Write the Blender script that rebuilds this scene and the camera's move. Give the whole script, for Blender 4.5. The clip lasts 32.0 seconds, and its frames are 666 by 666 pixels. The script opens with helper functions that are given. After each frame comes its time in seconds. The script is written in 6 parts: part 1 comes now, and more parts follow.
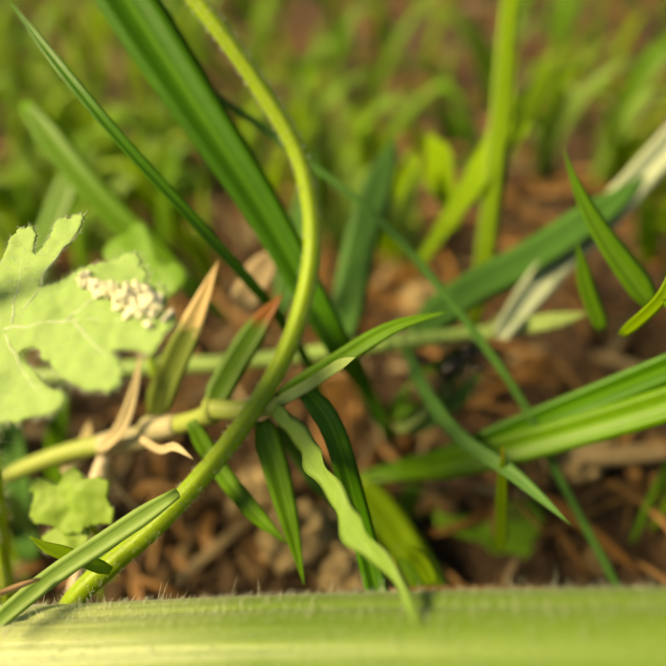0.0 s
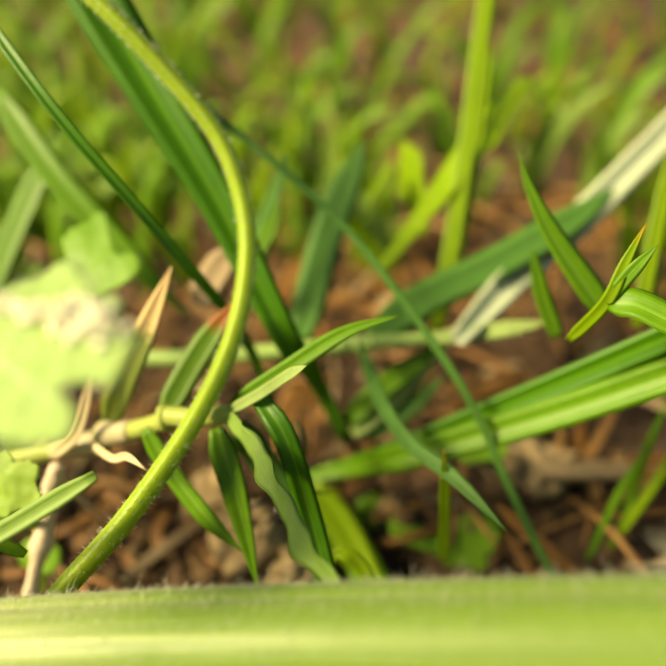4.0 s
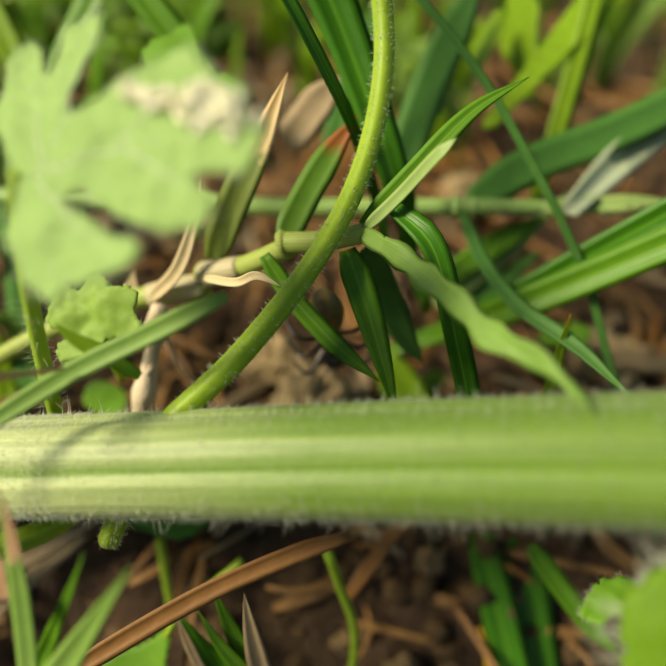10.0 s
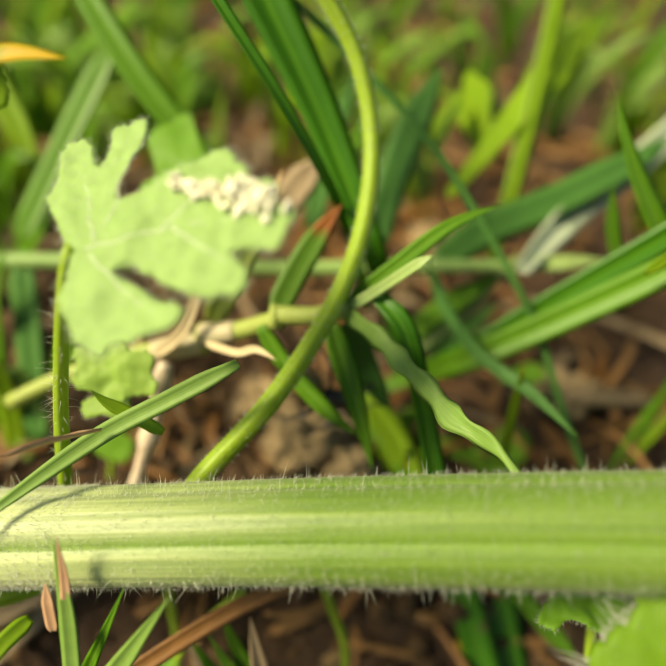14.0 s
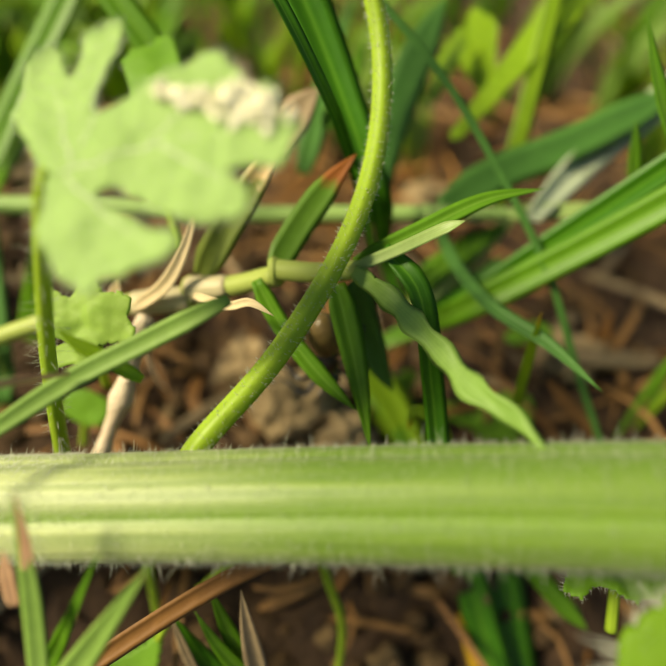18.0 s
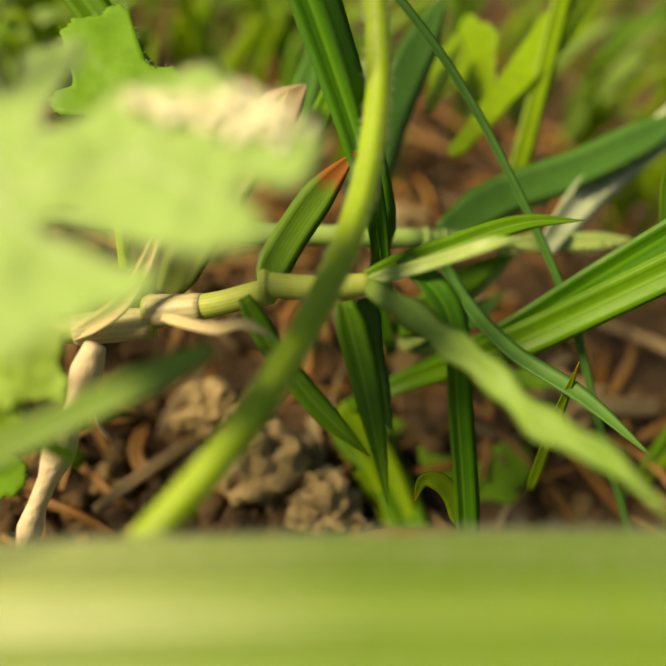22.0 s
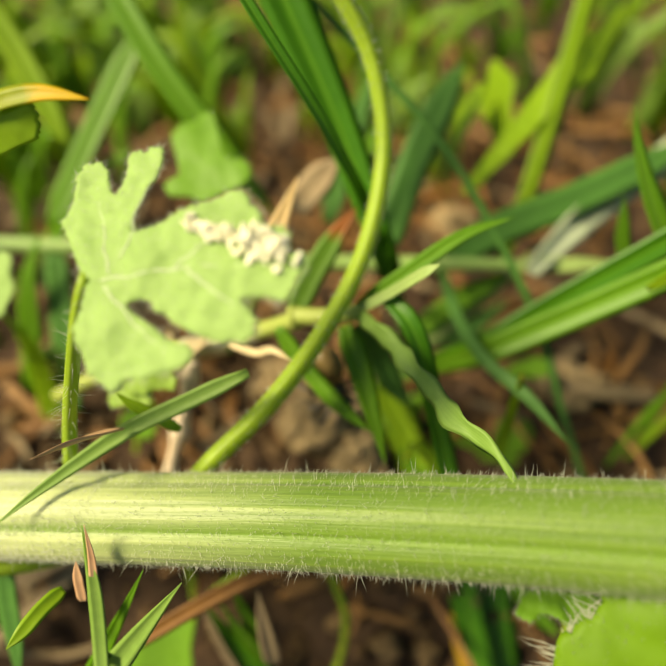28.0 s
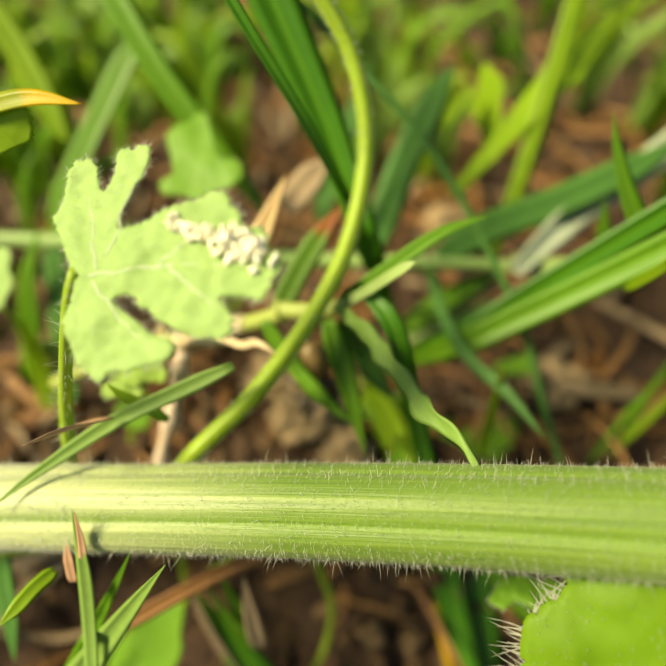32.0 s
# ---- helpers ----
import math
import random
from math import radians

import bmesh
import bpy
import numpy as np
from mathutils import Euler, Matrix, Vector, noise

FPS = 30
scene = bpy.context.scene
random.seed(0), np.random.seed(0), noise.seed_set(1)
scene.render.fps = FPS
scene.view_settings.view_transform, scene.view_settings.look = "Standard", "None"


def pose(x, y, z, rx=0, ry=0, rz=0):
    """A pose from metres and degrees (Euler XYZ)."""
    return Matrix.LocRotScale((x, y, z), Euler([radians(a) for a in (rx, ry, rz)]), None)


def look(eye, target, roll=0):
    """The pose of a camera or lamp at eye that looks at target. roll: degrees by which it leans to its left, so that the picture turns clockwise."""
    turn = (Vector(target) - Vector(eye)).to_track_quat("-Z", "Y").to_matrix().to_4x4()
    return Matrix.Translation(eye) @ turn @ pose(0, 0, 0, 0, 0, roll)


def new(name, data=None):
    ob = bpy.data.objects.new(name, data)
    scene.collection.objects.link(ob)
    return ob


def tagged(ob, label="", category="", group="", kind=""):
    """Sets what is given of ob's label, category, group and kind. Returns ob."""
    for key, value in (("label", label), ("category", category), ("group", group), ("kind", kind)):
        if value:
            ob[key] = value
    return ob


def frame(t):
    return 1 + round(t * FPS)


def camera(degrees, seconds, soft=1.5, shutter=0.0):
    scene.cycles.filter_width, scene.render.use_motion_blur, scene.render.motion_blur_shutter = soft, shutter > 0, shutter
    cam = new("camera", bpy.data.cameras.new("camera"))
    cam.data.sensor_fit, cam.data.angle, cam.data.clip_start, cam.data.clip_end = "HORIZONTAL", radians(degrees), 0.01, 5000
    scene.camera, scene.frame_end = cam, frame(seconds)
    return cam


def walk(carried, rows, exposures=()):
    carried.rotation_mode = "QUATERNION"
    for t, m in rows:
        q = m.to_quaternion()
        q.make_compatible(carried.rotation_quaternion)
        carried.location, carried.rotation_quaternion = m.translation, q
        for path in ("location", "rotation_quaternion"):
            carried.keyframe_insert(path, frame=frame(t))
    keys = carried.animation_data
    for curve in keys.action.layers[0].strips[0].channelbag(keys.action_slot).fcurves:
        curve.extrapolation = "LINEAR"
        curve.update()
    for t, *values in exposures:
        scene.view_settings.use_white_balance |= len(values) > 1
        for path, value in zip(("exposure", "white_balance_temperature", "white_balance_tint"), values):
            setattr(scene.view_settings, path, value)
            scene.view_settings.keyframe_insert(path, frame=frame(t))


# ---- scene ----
# ---------------------------------------------------------------- camera
cam = camera(60.0, 32.0, soft=1.5)
cam.data.dof.use_dof = True
cam.data.dof.focus_distance = 0.0505
cam.data.dof.aperture_fstop = 11.0

PATH = [
    (0, 0.00744, 0.00311, 0.07988, 47.45, 6.66, -4.90),
    (0.5, 0.02284, 0.00276, 0.08065, 43.94, 7.50, -6.65),
    (1, 0.02467, 0.00912, 0.07911, 38.33, 5.64, -9.65),
    (1.5, 0.01995, 0.00582, 0.07653, 43.38, 7.79, -6.62),
    (2, 0.01867, 0.00623, 0.07463, 42.91, 8.92, -4.84),
    (2.5, 0.01615, 0.00554, 0.07280, 42.98, 7.86, -4.31),
    (4.5, 0.01091, -0.00272, 0.07831, 50.77, 3.57, -2.27),
    (5, 0.00611, -0.00957, 0.07937, 47.34, 1.88, -1.65),
    (5.5, 0.00749, -0.01478, 0.08129, 44.58, 1.71, -1.25),
    (6, 0.00408, -0.01290, 0.08406, 42.55, 2.99, 0.18),
    (6.5, 0.00160, -0.01066, 0.08202, 41.97, 4.16, 1.35),
    (7, 0.00308, -0.00703, 0.07895, 41.49, 2.21, 0.19),
    (7.5, 0.00393, -0.00567, 0.07878, 42.75, 2.22, -0.35),
    (8, 0.00386, -0.00510, 0.07826, 42.98, 2.91, 0.30),
    (8.5, 0.00293, -0.00388, 0.07756, 43.17, 3.09, 0.14),
    (9, 0.00228, -0.00257, 0.07656, 41.77, 3.88, 0.58),
    (9.5, 0.00179, -0.00054, 0.07476, 41.31, 2.62, 0.09),
    (10, -0.00033, 0.00112, 0.06940, 40.80, 0.42, -0.48),
    (10.5, -0.00134, 0.00125, 0.06943, 43.77, -0.41, -0.92),
    (11, 0.00271, -0.00046, 0.07516, 46.52, 1.32, -0.82),
    (11.5, 0.00134, -0.00471, 0.07850, 46.33, 1.29, -0.48),
    (12, -0.00123, -0.00341, 0.07555, 45.18, -2.15, -3.15),
    (12.5, -0.00418, -0.00151, 0.07742, 46.68, -2.51, -3.84),
    (13, -0.00507, -0.00005, 0.07324, 44.19, -5.24, -5.74),
    (13.5, -0.00400, -0.00063, 0.07337, 43.95, -4.92, -5.63),
    (14, -0.00235, -0.00209, 0.07835, 43.01, -0.94, -3.33),
    (14.5, -0.00280, -0.00212, 0.07680, 43.24, -0.00, -2.42),
    (15, -0.00357, -0.00077, 0.07513, 42.80, -0.51, -2.57),
    (15.5, -0.00375, 0.00053, 0.07350, 41.92, -2.44, -4.35),
    (17.5, -0.00477, 0.00087, 0.07108, 42.60, -2.92, -4.39),
    (18, -0.00425, -0.00059, 0.07069, 41.58, -2.62, -4.66),
    (18.5, -0.00577, -0.00966, 0.07162, 40.05, -0.25, -6.64),
    (19, -0.00459, -0.00938, 0.07131, 38.34, -1.32, -7.36),
    (19.5, -0.00493, -0.00389, 0.06965, 38.27, -2.60, -6.25),
    (20, -0.00393, 0.00111, 0.07008, 39.27, -2.54, -5.32),
    (20.5, -0.00284, 0.00382, 0.07135, 42.12, -2.29, -4.79),
    (21, -0.00720, 0.00575, 0.06530, 43.21, -5.38, -7.69),
    (21.5, -0.00840, 0.01007, 0.06145, 44.09, -7.89, -8.56),
    (22, -0.00799, 0.00976, 0.06253, 44.22, -7.91, -8.33),
    (22.5, -0.00702, 0.01055, 0.06255, 41.98, -7.36, -7.70),
    (23, -0.00794, 0.01162, 0.06185, 41.03, -8.11, -9.72),
    (23.5, -0.00763, 0.00971, 0.06697, 40.65, -4.33, -5.21),
    (24, -0.00415, 0.00585, 0.07494, 40.95, -1.96, -2.95),
    (24.5, -0.00269, 0.00192, 0.08247, 40.23, 0.73, -0.99),
    (25, -0.00397, -0.00067, 0.08367, 39.09, 0.48, -0.32),
    (25.5, -0.00163, -0.00126, 0.08413, 38.82, 0.16, -0.67),
    (27.5, -0.00028, -0.00056, 0.08554, 38.29, 0.08, -0.05),
    (28, 0.00000, 0.00000, 0.08515, 38.00, 0.00, 0.00),
    (28.5, 0.00015, -0.00010, 0.08543, 37.85, -0.08, -0.01),
    (29, 0.00021, -0.00076, 0.08587, 38.25, -0.03, 0.08),
    (29.5, -0.00001, -0.00076, 0.08583, 37.88, -0.59, -0.22),
    (30, 0.00292, -0.00185, 0.08681, 38.41, -0.51, 0.06),
    (30.5, 0.00296, -0.00229, 0.08731, 38.21, -0.22, 0.21),
    (31, 0.00270, -0.00273, 0.08721, 38.53, 0.02, 0.61),
    (31.5, 0.00334, -0.00189, 0.08694, 38.01, 0.34, 0.59),
    (32, 0.00237, -0.00144, 0.08687, 37.68, 0.04, 0.84),
]
walk(cam, [(t, pose(x, y, z, rx, ry, rz)) for t, x, y, z, rx, ry, rz in PATH],
     exposures=[(t, s, k, 4) for t, s, k in (
         (0.0, 0.78, 10700), (1.0, 1.0, 11200), (2.5, 1.12, 11000), (5.0, 0.92, 8300), (6.0, 0.2, 6800), (7.0, 0.05, 6900), (8.0, 0.55, 7400), (10.0, 0.5, 7400), (11.0, 0.85, 7900), (13.0, 0.7, 7700), (15.0, 0.86, 8000), (17.5, 0.8, 7900),
         (19.0, 0.25, 7500), (20.0, 0.22, 8000), (21.0, 0.45, 9000), (22.0, 0.57, 9900), (23.0, 0.88, 10200), (24.0, 0.95, 10100), (25.5, 0.42, 7900), (28.0, 0.8, 8300), (32.0, 0.95, 8300))])

# ---------------------------------------------------------------- light
world = bpy.data.worlds.new("sky")
scene.world = world
world.use_nodes = True
wn = world.node_tree.nodes
sky = wn.new("ShaderNodeTexSky")
sky.sky_type = 'NISHITA'
sky.sun_disc = False
sky.sun_elevation = radians(46)
sky.sun_rotation = radians(-97)
world.node_tree.links.new(sky.outputs[0], wn["Background"].inputs[0])
wn["Background"].inputs[1].default_value = 0.062

sun = new("sun", bpy.data.lights.new("sun", 'SUN'))
sun.data.energy = 4.5
sun.data.angle = radians(17)
sun.data.color = (1.0, 0.90, 0.74)
sun.matrix_world = look((-1.05, -0.12, 1.1), (0, 0, 0))


# ---------------------------------------------------------------- materials
def nodes_of(name):
    m = bpy.data.materials.new(name)
    m.use_nodes = True
    nt = m.node_tree
    return m, nt, nt.nodes["Principled BSDF"], nt.nodes["Material Output"]


def mixc(nt, fac, a, b, mode='MIX'):
    n = nt.nodes.new("ShaderNodeMix")
    n.data_type = 'RGBA'
    n.blend_type = mode
    for sock, v in ((n.inputs[0], fac), (n.inputs[6], a), (n.inputs[7], b)):
        if isinstance(v, bpy.types.NodeSocket):
            nt.links.new(v, sock)
        elif isinstance(v, (int, float)):
            sock.default_value = v
        else:
            sock.default_value = (*v, 1)
    return n.outputs[2]


def math_node(nt, op, a, b=0.0, clamp=False):
    n = nt.nodes.new("ShaderNodeMath")
    n.operation = op
    n.use_clamp = clamp
    for sock, v in ((n.inputs[0], a), (n.inputs[1], b)):
        if isinstance(v, bpy.types.NodeSocket):
            nt.links.new(v, sock)
        else:
            sock.default_value = v
    return n.outputs[0]


def noise_tex(nt, scale, detail=3.0, rough=0.6, coord='Object'):
    tc = nt.nodes.new("ShaderNodeTexCoord")
    n = nt.nodes.new("ShaderNodeTexNoise")
    n.inputs["Scale"].default_value = scale
    n.inputs["Detail"].default_value = detail
    n.inputs["Roughness"].default_value = rough
    nt.links.new(tc.outputs[coord], n.inputs["Vector"])
    return n.outputs[0]


def ramp(nt, fac, *stops):
    n = nt.nodes.new("ShaderNodeValToRGB")
    e = n.color_ramp.elements
    while len(e) < len(stops):
        e.new(0.5)
    for el, (p, c) in zip(e, stops):
        el.position = p
        el.color = (*c, 1)
    nt.links.new(fac, n.inputs[0])
    return n.outputs[0]


def bump(nt, p, height, dist, strength=1.0):
    n = nt.nodes.new("ShaderNodeBump")
    n.inputs["Distance"].default_value = dist
    n.inputs["Strength"].default_value = strength
    nt.links.new(height, n.inputs["Height"])
    nt.links.new(n.outputs[0], p.inputs["Normal"])


def plant(name, dark, light, veins=20.0, vein_amount=0.09, gloss=0.42, through_light=0.35, velvet=0.0, tip=None, tip_at=0.85, rib=None, scale=900.0):
    """A leaf: parallel veins along it, mottling at two scales, a pale midrib, a dry tip, light that comes through."""
    m, nt, p, out = nodes_of(name)
    uv = nt.nodes.new("ShaderNodeUVMap")
    sep = nt.nodes.new("ShaderNodeSeparateXYZ")
    nt.links.new(uv.outputs[0], sep.inputs[0])
    u, v = sep.outputs[0], sep.outputs[1]
    broad, fine = noise_tex(nt, scale * 0.16, 2.0), noise_tex(nt, scale, 4.0)
    col = mixc(nt, math_node(nt, 'MULTIPLY_ADD', broad, 1.0), dark, light)
    col = mixc(nt, math_node(nt, 'MULTIPLY', fine, 0.55), col, tuple(0.6 * c for c in dark))
    stripe = math_node(nt, 'SINE', math_node(nt, 'MULTIPLY', u, veins * math.pi))
    stripe = math_node(nt, 'MULTIPLY_ADD', stripe, 0.5)
    nt.nodes[-1].inputs[2].default_value = 0.5
    col = mixc(nt, math_node(nt, 'MULTIPLY', stripe, vein_amount), col, tuple(min(1, 1.5 * c + 0.02) for c in light))
    if rib:
        near = math_node(nt, 'SUBTRACT', 1.0, math_node(nt, 'MULTIPLY', math_node(nt, 'ABSOLUTE', math_node(nt, 'SUBTRACT', u, 0.5)), 14.0), True)
        col = mixc(nt, near, col, rib)
    if tip:
        edge = math_node(nt, 'MULTIPLY_ADD', fine, 0.22)
        nt.nodes[-1].inputs[2].default_value = -0.11
        far = math_node(nt, 'MULTIPLY', math_node(nt, 'SUBTRACT', math_node(nt, 'ADD', v, edge), tip_at), 9.0, True)
        col = mixc(nt, far, col, tip)
    nt.links.new(col, p.inputs["Base Color"])
    p.inputs["Roughness"].default_value = gloss
    p.inputs["Specular IOR Level"].default_value = 0.28
    p.inputs["Sheen Weight"].default_value = velvet
    p.inputs["Sheen Roughness"].default_value = 0.4
    bump(nt, p, math_node(nt, 'ADD', math_node(nt, 'MULTIPLY', stripe, 0.25), fine), 0.00006, 0.45)
    thru = nt.nodes.new("ShaderNodeBsdfTranslucent")
    nt.links.new(mixc(nt, 1.0, col, (1.0, 1.0, 0.45), 'MULTIPLY'), thru.inputs[0])
    mix = nt.nodes.new("ShaderNodeMixShader")
    mix.inputs[0].default_value = through_light
    nt.links.new(p.outputs[0], mix.inputs[1])
    nt.links.new(thru.outputs[0], mix.inputs[2])
    nt.links.new(mix.outputs[0], out.inputs[0])
    return m


def plain(name, a, b, scale=400.0, rough=0.6, relief=0.0001, metal=0.0, spec=0.4):
    m, nt, p, out = nodes_of(name)
    broad, fine = noise_tex(nt, scale * 0.2, 2.0), noise_tex(nt, scale, 5.0)
    col = mixc(nt, fine, a, b)
    col = mixc(nt, math_node(nt, 'MULTIPLY', broad, 0.5), col, tuple(0.6 * c for c in a))
    nt.links.new(col, p.inputs["Base Color"])
    p.inputs["Roughness"].default_value = rough
    p.inputs["Metallic"].default_value = metal
    p.inputs["Specular IOR Level"].default_value = spec
    bump(nt, p, fine, relief)
    return m


BLADE = plant("grass_green", (0.06, 0.19, 0.010), (0.14, 0.34, 0.018), rib=(0.20, 0.40, 0.05))
BLADE_DARK = plant("grass_dark_green", (0.03, 0.14, 0.008), (0.07, 0.25, 0.012), veins=18, rib=(0.14, 0.36, 0.03), gloss=0.38)
BLADE_BLUE = plant("grass_blue_green", (0.05, 0.18, 0.032), (0.11, 0.29, 0.055), veins=30, gloss=0.48)
BLADE_LIME = plant("grass_lime", (0.17, 0.36, 0.012), (0.32, 0.52, 0.03), veins=16, through_light=0.45)
BLADE_PALE = plant("grass_pale_underside", (0.26, 0.43, 0.10), (0.42, 0.57, 0.20), veins=14, gloss=0.35)
BLADE_TIPPED = plant("grass_dry_tipped", (0.07, 0.19, 0.015), (0.14, 0.29, 0.03), tip=(0.34, 0.12, 0.03), tip_at=0.66)
BLADE_STRAW = plant("grass_straw_tipped", (0.10, 0.17, 0.02), (0.20, 0.26, 0.05), tip=(0.70, 0.52, 0.25), tip_at=0.55)
BLADE_YELLOW = plant("grass_yellow_tipped", (0.15, 0.33, 0.012), (0.28, 0.46, 0.025), tip=(0.58, 0.40, 0.015), tip_at=0.85, through_light=0.45)
BLADE_AMBER = plant("grass_amber_margin", (0.45, 0.27, 0.012), (0.66, 0.42, 0.03), veins=6, through_light=0.4)
BLADE_CURL = plant("grass_yellow_end", (0.22, 0.36, 0.012), (0.40, 0.46, 0.02), tip=(0.72, 0.50, 0.012), tip_at=0.55, through_light=0.45)
CULM = plant("grass_culm", (0.26, 0.38, 0.06), (0.42, 0.50, 0.12), veins=20, vein_amount=0.25, gloss=0.45, through_light=0.15)
CULM_BACK = plant("grass_culm_green", (0.18, 0.34, 0.07), (0.30, 0.46, 0.14), veins=20, vein_amount=0.3, gloss=0.38, through_light=0.15)
SHEATH = plant("dry_sheath", (0.54, 0.39, 0.20), (0.76, 0.61, 0.37), veins=22, vein_amount=0.3, gloss=0.55, through_light=0.25)
VINE_LEAF = plant("vine_leaf_skin", (0.11, 0.26, 0.008), (0.20, 0.39, 0.016), veins=6, vein_amount=0.05, gloss=0.55, through_light=0.45, scale=350.0)
PETIOLE = plant("petiole_skin", (0.21, 0.38, 0.016), (0.33, 0.49, 0.04), veins=6, vein_amount=0.2, gloss=0.45, through_light=0.25)
LOBED = plant("lobed_leaf_skin", (0.24, 0.43, 0.10), (0.37, 0.57, 0.17), veins=3, vein_amount=0.04, gloss=0.65, velvet=0.12, through_light=0.25, scale=700.0)
LOBED_VEIN = plant("lobed_leaf_vein", (0.56, 0.70, 0.42), (0.68, 0.78, 0.54), veins=2, vein_amount=0.02, gloss=0.6, through_light=0.3)
HERB = plant("herb_leaf_skin", (0.12, 0.32, 0.02), (0.22, 0.46, 0.04), veins=4, vein_amount=0.06, gloss=0.5, through_light=0.4)
SEEDLING = plant("seedling_skin", (0.26, 0.46, 0.06), (0.40, 0.60, 0.12), veins=5, vein_amount=0.1, gloss=0.55, through_light=0.45)
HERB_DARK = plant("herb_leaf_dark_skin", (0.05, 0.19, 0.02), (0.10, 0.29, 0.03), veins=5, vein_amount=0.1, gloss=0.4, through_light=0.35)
BLADE_WAVY = plant("grass_pale_green", (0.17, 0.34, 0.05), (0.28, 0.46, 0.10), veins=14, vein_amount=0.08, gloss=0.5)


def vine_material(name, lit_amount):
    """Downy ribbed skin: long pale streaks, a fresh green groove between the ribs, fine speckles; sun on the left end
    and shade on the right are painted in.
    """
    m, nt, p, out = nodes_of(name)
    uv, sep, join = nt.nodes.new("ShaderNodeUVMap"), nt.nodes.new("ShaderNodeSeparateXYZ"), nt.nodes.new("ShaderNodeCombineXYZ")
    nt.links.new(uv.outputs[0], sep.inputs[0])
    u, v = sep.outputs[0], sep.outputs[1]
    nt.links.new(math_node(nt, 'MULTIPLY', u, 26.0), join.inputs[0])
    nt.links.new(math_node(nt, 'MULTIPLY', v, 5.0), join.inputs[1])
    streak = nt.nodes.new("ShaderNodeTexNoise")
    streak.inputs["Scale"].default_value = 1.0
    streak.inputs["Detail"].default_value = 4.0
    nt.links.new(join.outputs[0], streak.inputs["Vector"])
    streak = streak.outputs[0]
    broad, fine = noise_tex(nt, 60.0, 2.0), noise_tex(nt, 1500.0, 3.0)
    # base green kept dark to hold the shade over the right end
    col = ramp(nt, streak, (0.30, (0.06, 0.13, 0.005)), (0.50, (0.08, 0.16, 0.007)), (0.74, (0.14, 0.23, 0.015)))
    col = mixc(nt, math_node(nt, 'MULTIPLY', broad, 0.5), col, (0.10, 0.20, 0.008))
    # painted sunlight: whitens the colour towards the left end
    lit_end = math_node(nt, 'MULTIPLY', math_node(nt, 'SUBTRACT', 0.66, v), 2.6, True)
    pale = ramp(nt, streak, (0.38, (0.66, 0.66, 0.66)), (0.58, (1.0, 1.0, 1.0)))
    col = mixc(nt, math_node(nt, 'MULTIPLY', math_node(nt, 'MULTIPLY', lit_end, lit_amount), pale), col, (0.84, 0.87, 0.48))
    near = math_node(nt, 'SUBTRACT', 1.0, math_node(nt, 'MULTIPLY', math_node(nt, 'ABSOLUTE', math_node(nt, 'SUBTRACT', u, 0.485)), 15.0), True)
    col = mixc(nt, math_node(nt, 'MULTIPLY', near, 0.85), col, (0.11, 0.22, 0.008))
    col = mixc(nt, math_node(nt, 'MULTIPLY', fine, 0.10), col, (0.50, 0.60, 0.24))
    nt.links.new(col, p.inputs["Base Color"])
    p.inputs["Roughness"].default_value = 0.5
    p.inputs["Sheen Weight"].default_value = 0.10
    bump(nt, p, math_node(nt, 'ADD', streak, math_node(nt, 'MULTIPLY', fine, 0.3)), 0.0003, 0.5)
    return m


# the first skin carries the painted sunlight, the second has none
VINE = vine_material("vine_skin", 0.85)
VINE_GREEN = vine_material("green_vine_skin", 0.0)


def hair_material():
    m, nt, p, out = nodes_of("plant_hair")
    p.inputs["Base Color"].default_value = (0.84, 0.87, 0.76, 1)
    p.inputs["Roughness"].default_value = 0.4
    clear = nt.nodes.new("ShaderNodeBsdfTransparent")
    glow = nt.nodes.new("ShaderNodeBsdfTranslucent")
    glow.inputs[0].default_value = (0.86, 0.89, 0.76, 1)
    one, two = nt.nodes.new("ShaderNodeMixShader"), nt.nodes.new("ShaderNodeMixShader")
    one.inputs[0].default_value, two.inputs[0].default_value = 0.65, 0.42
    nt.links.new(p.outputs[0], one.inputs[1])
    nt.links.new(glow.outputs[0], one.inputs[2])
    nt.links.new(one.outputs[0], two.inputs[1])
    nt.links.new(clear.outputs[0], two.inputs[2])
    nt.links.new(two.outputs[0], out.inputs[0])
    return m


HAIR = hair_material()
STRAW = plain("dead_straw", (0.18, 0.09, 0.024), (0.35, 0.19, 0.062), 700, 0.65)
STRAW_RED = plain("dead_straw_red", (0.15, 0.064, 0.013), (0.30, 0.145, 0.034), 700, 0.6)
STRAW_GREY = plain("dead_straw_grey", (0.20, 0.145, 0.075), (0.38, 0.29, 0.165), 700, 0.7)
ROOT = plain("root_skin", (0.58, 0.45, 0.29), (0.80, 0.69, 0.52), 900, 0.7, 0.0003)
CLOD = plain("clod", (0.20, 0.135, 0.06), (0.60, 0.46, 0.25), 550, 0.95, 0.0016)
LUMP = plain("soil_lump", (0.09, 0.056, 0.022), (0.30, 0.21, 0.10), 550, 0.95, 0.0012)
CRUMB = plain("soil_crumb", (0.04, 0.024, 0.009), (0.15, 0.088, 0.036), 300, 0.95, 0.0006)
FLUFF = plain("pale_debris", (0.90, 0.88, 0.62), (0.96, 0.94, 0.74), 500, 0.8, 0.00003)
STRAW_ORANGE = plain("dead_fibre", (0.36, 0.15, 0.03), (0.60, 0.31, 0.08), 700, 0.55)
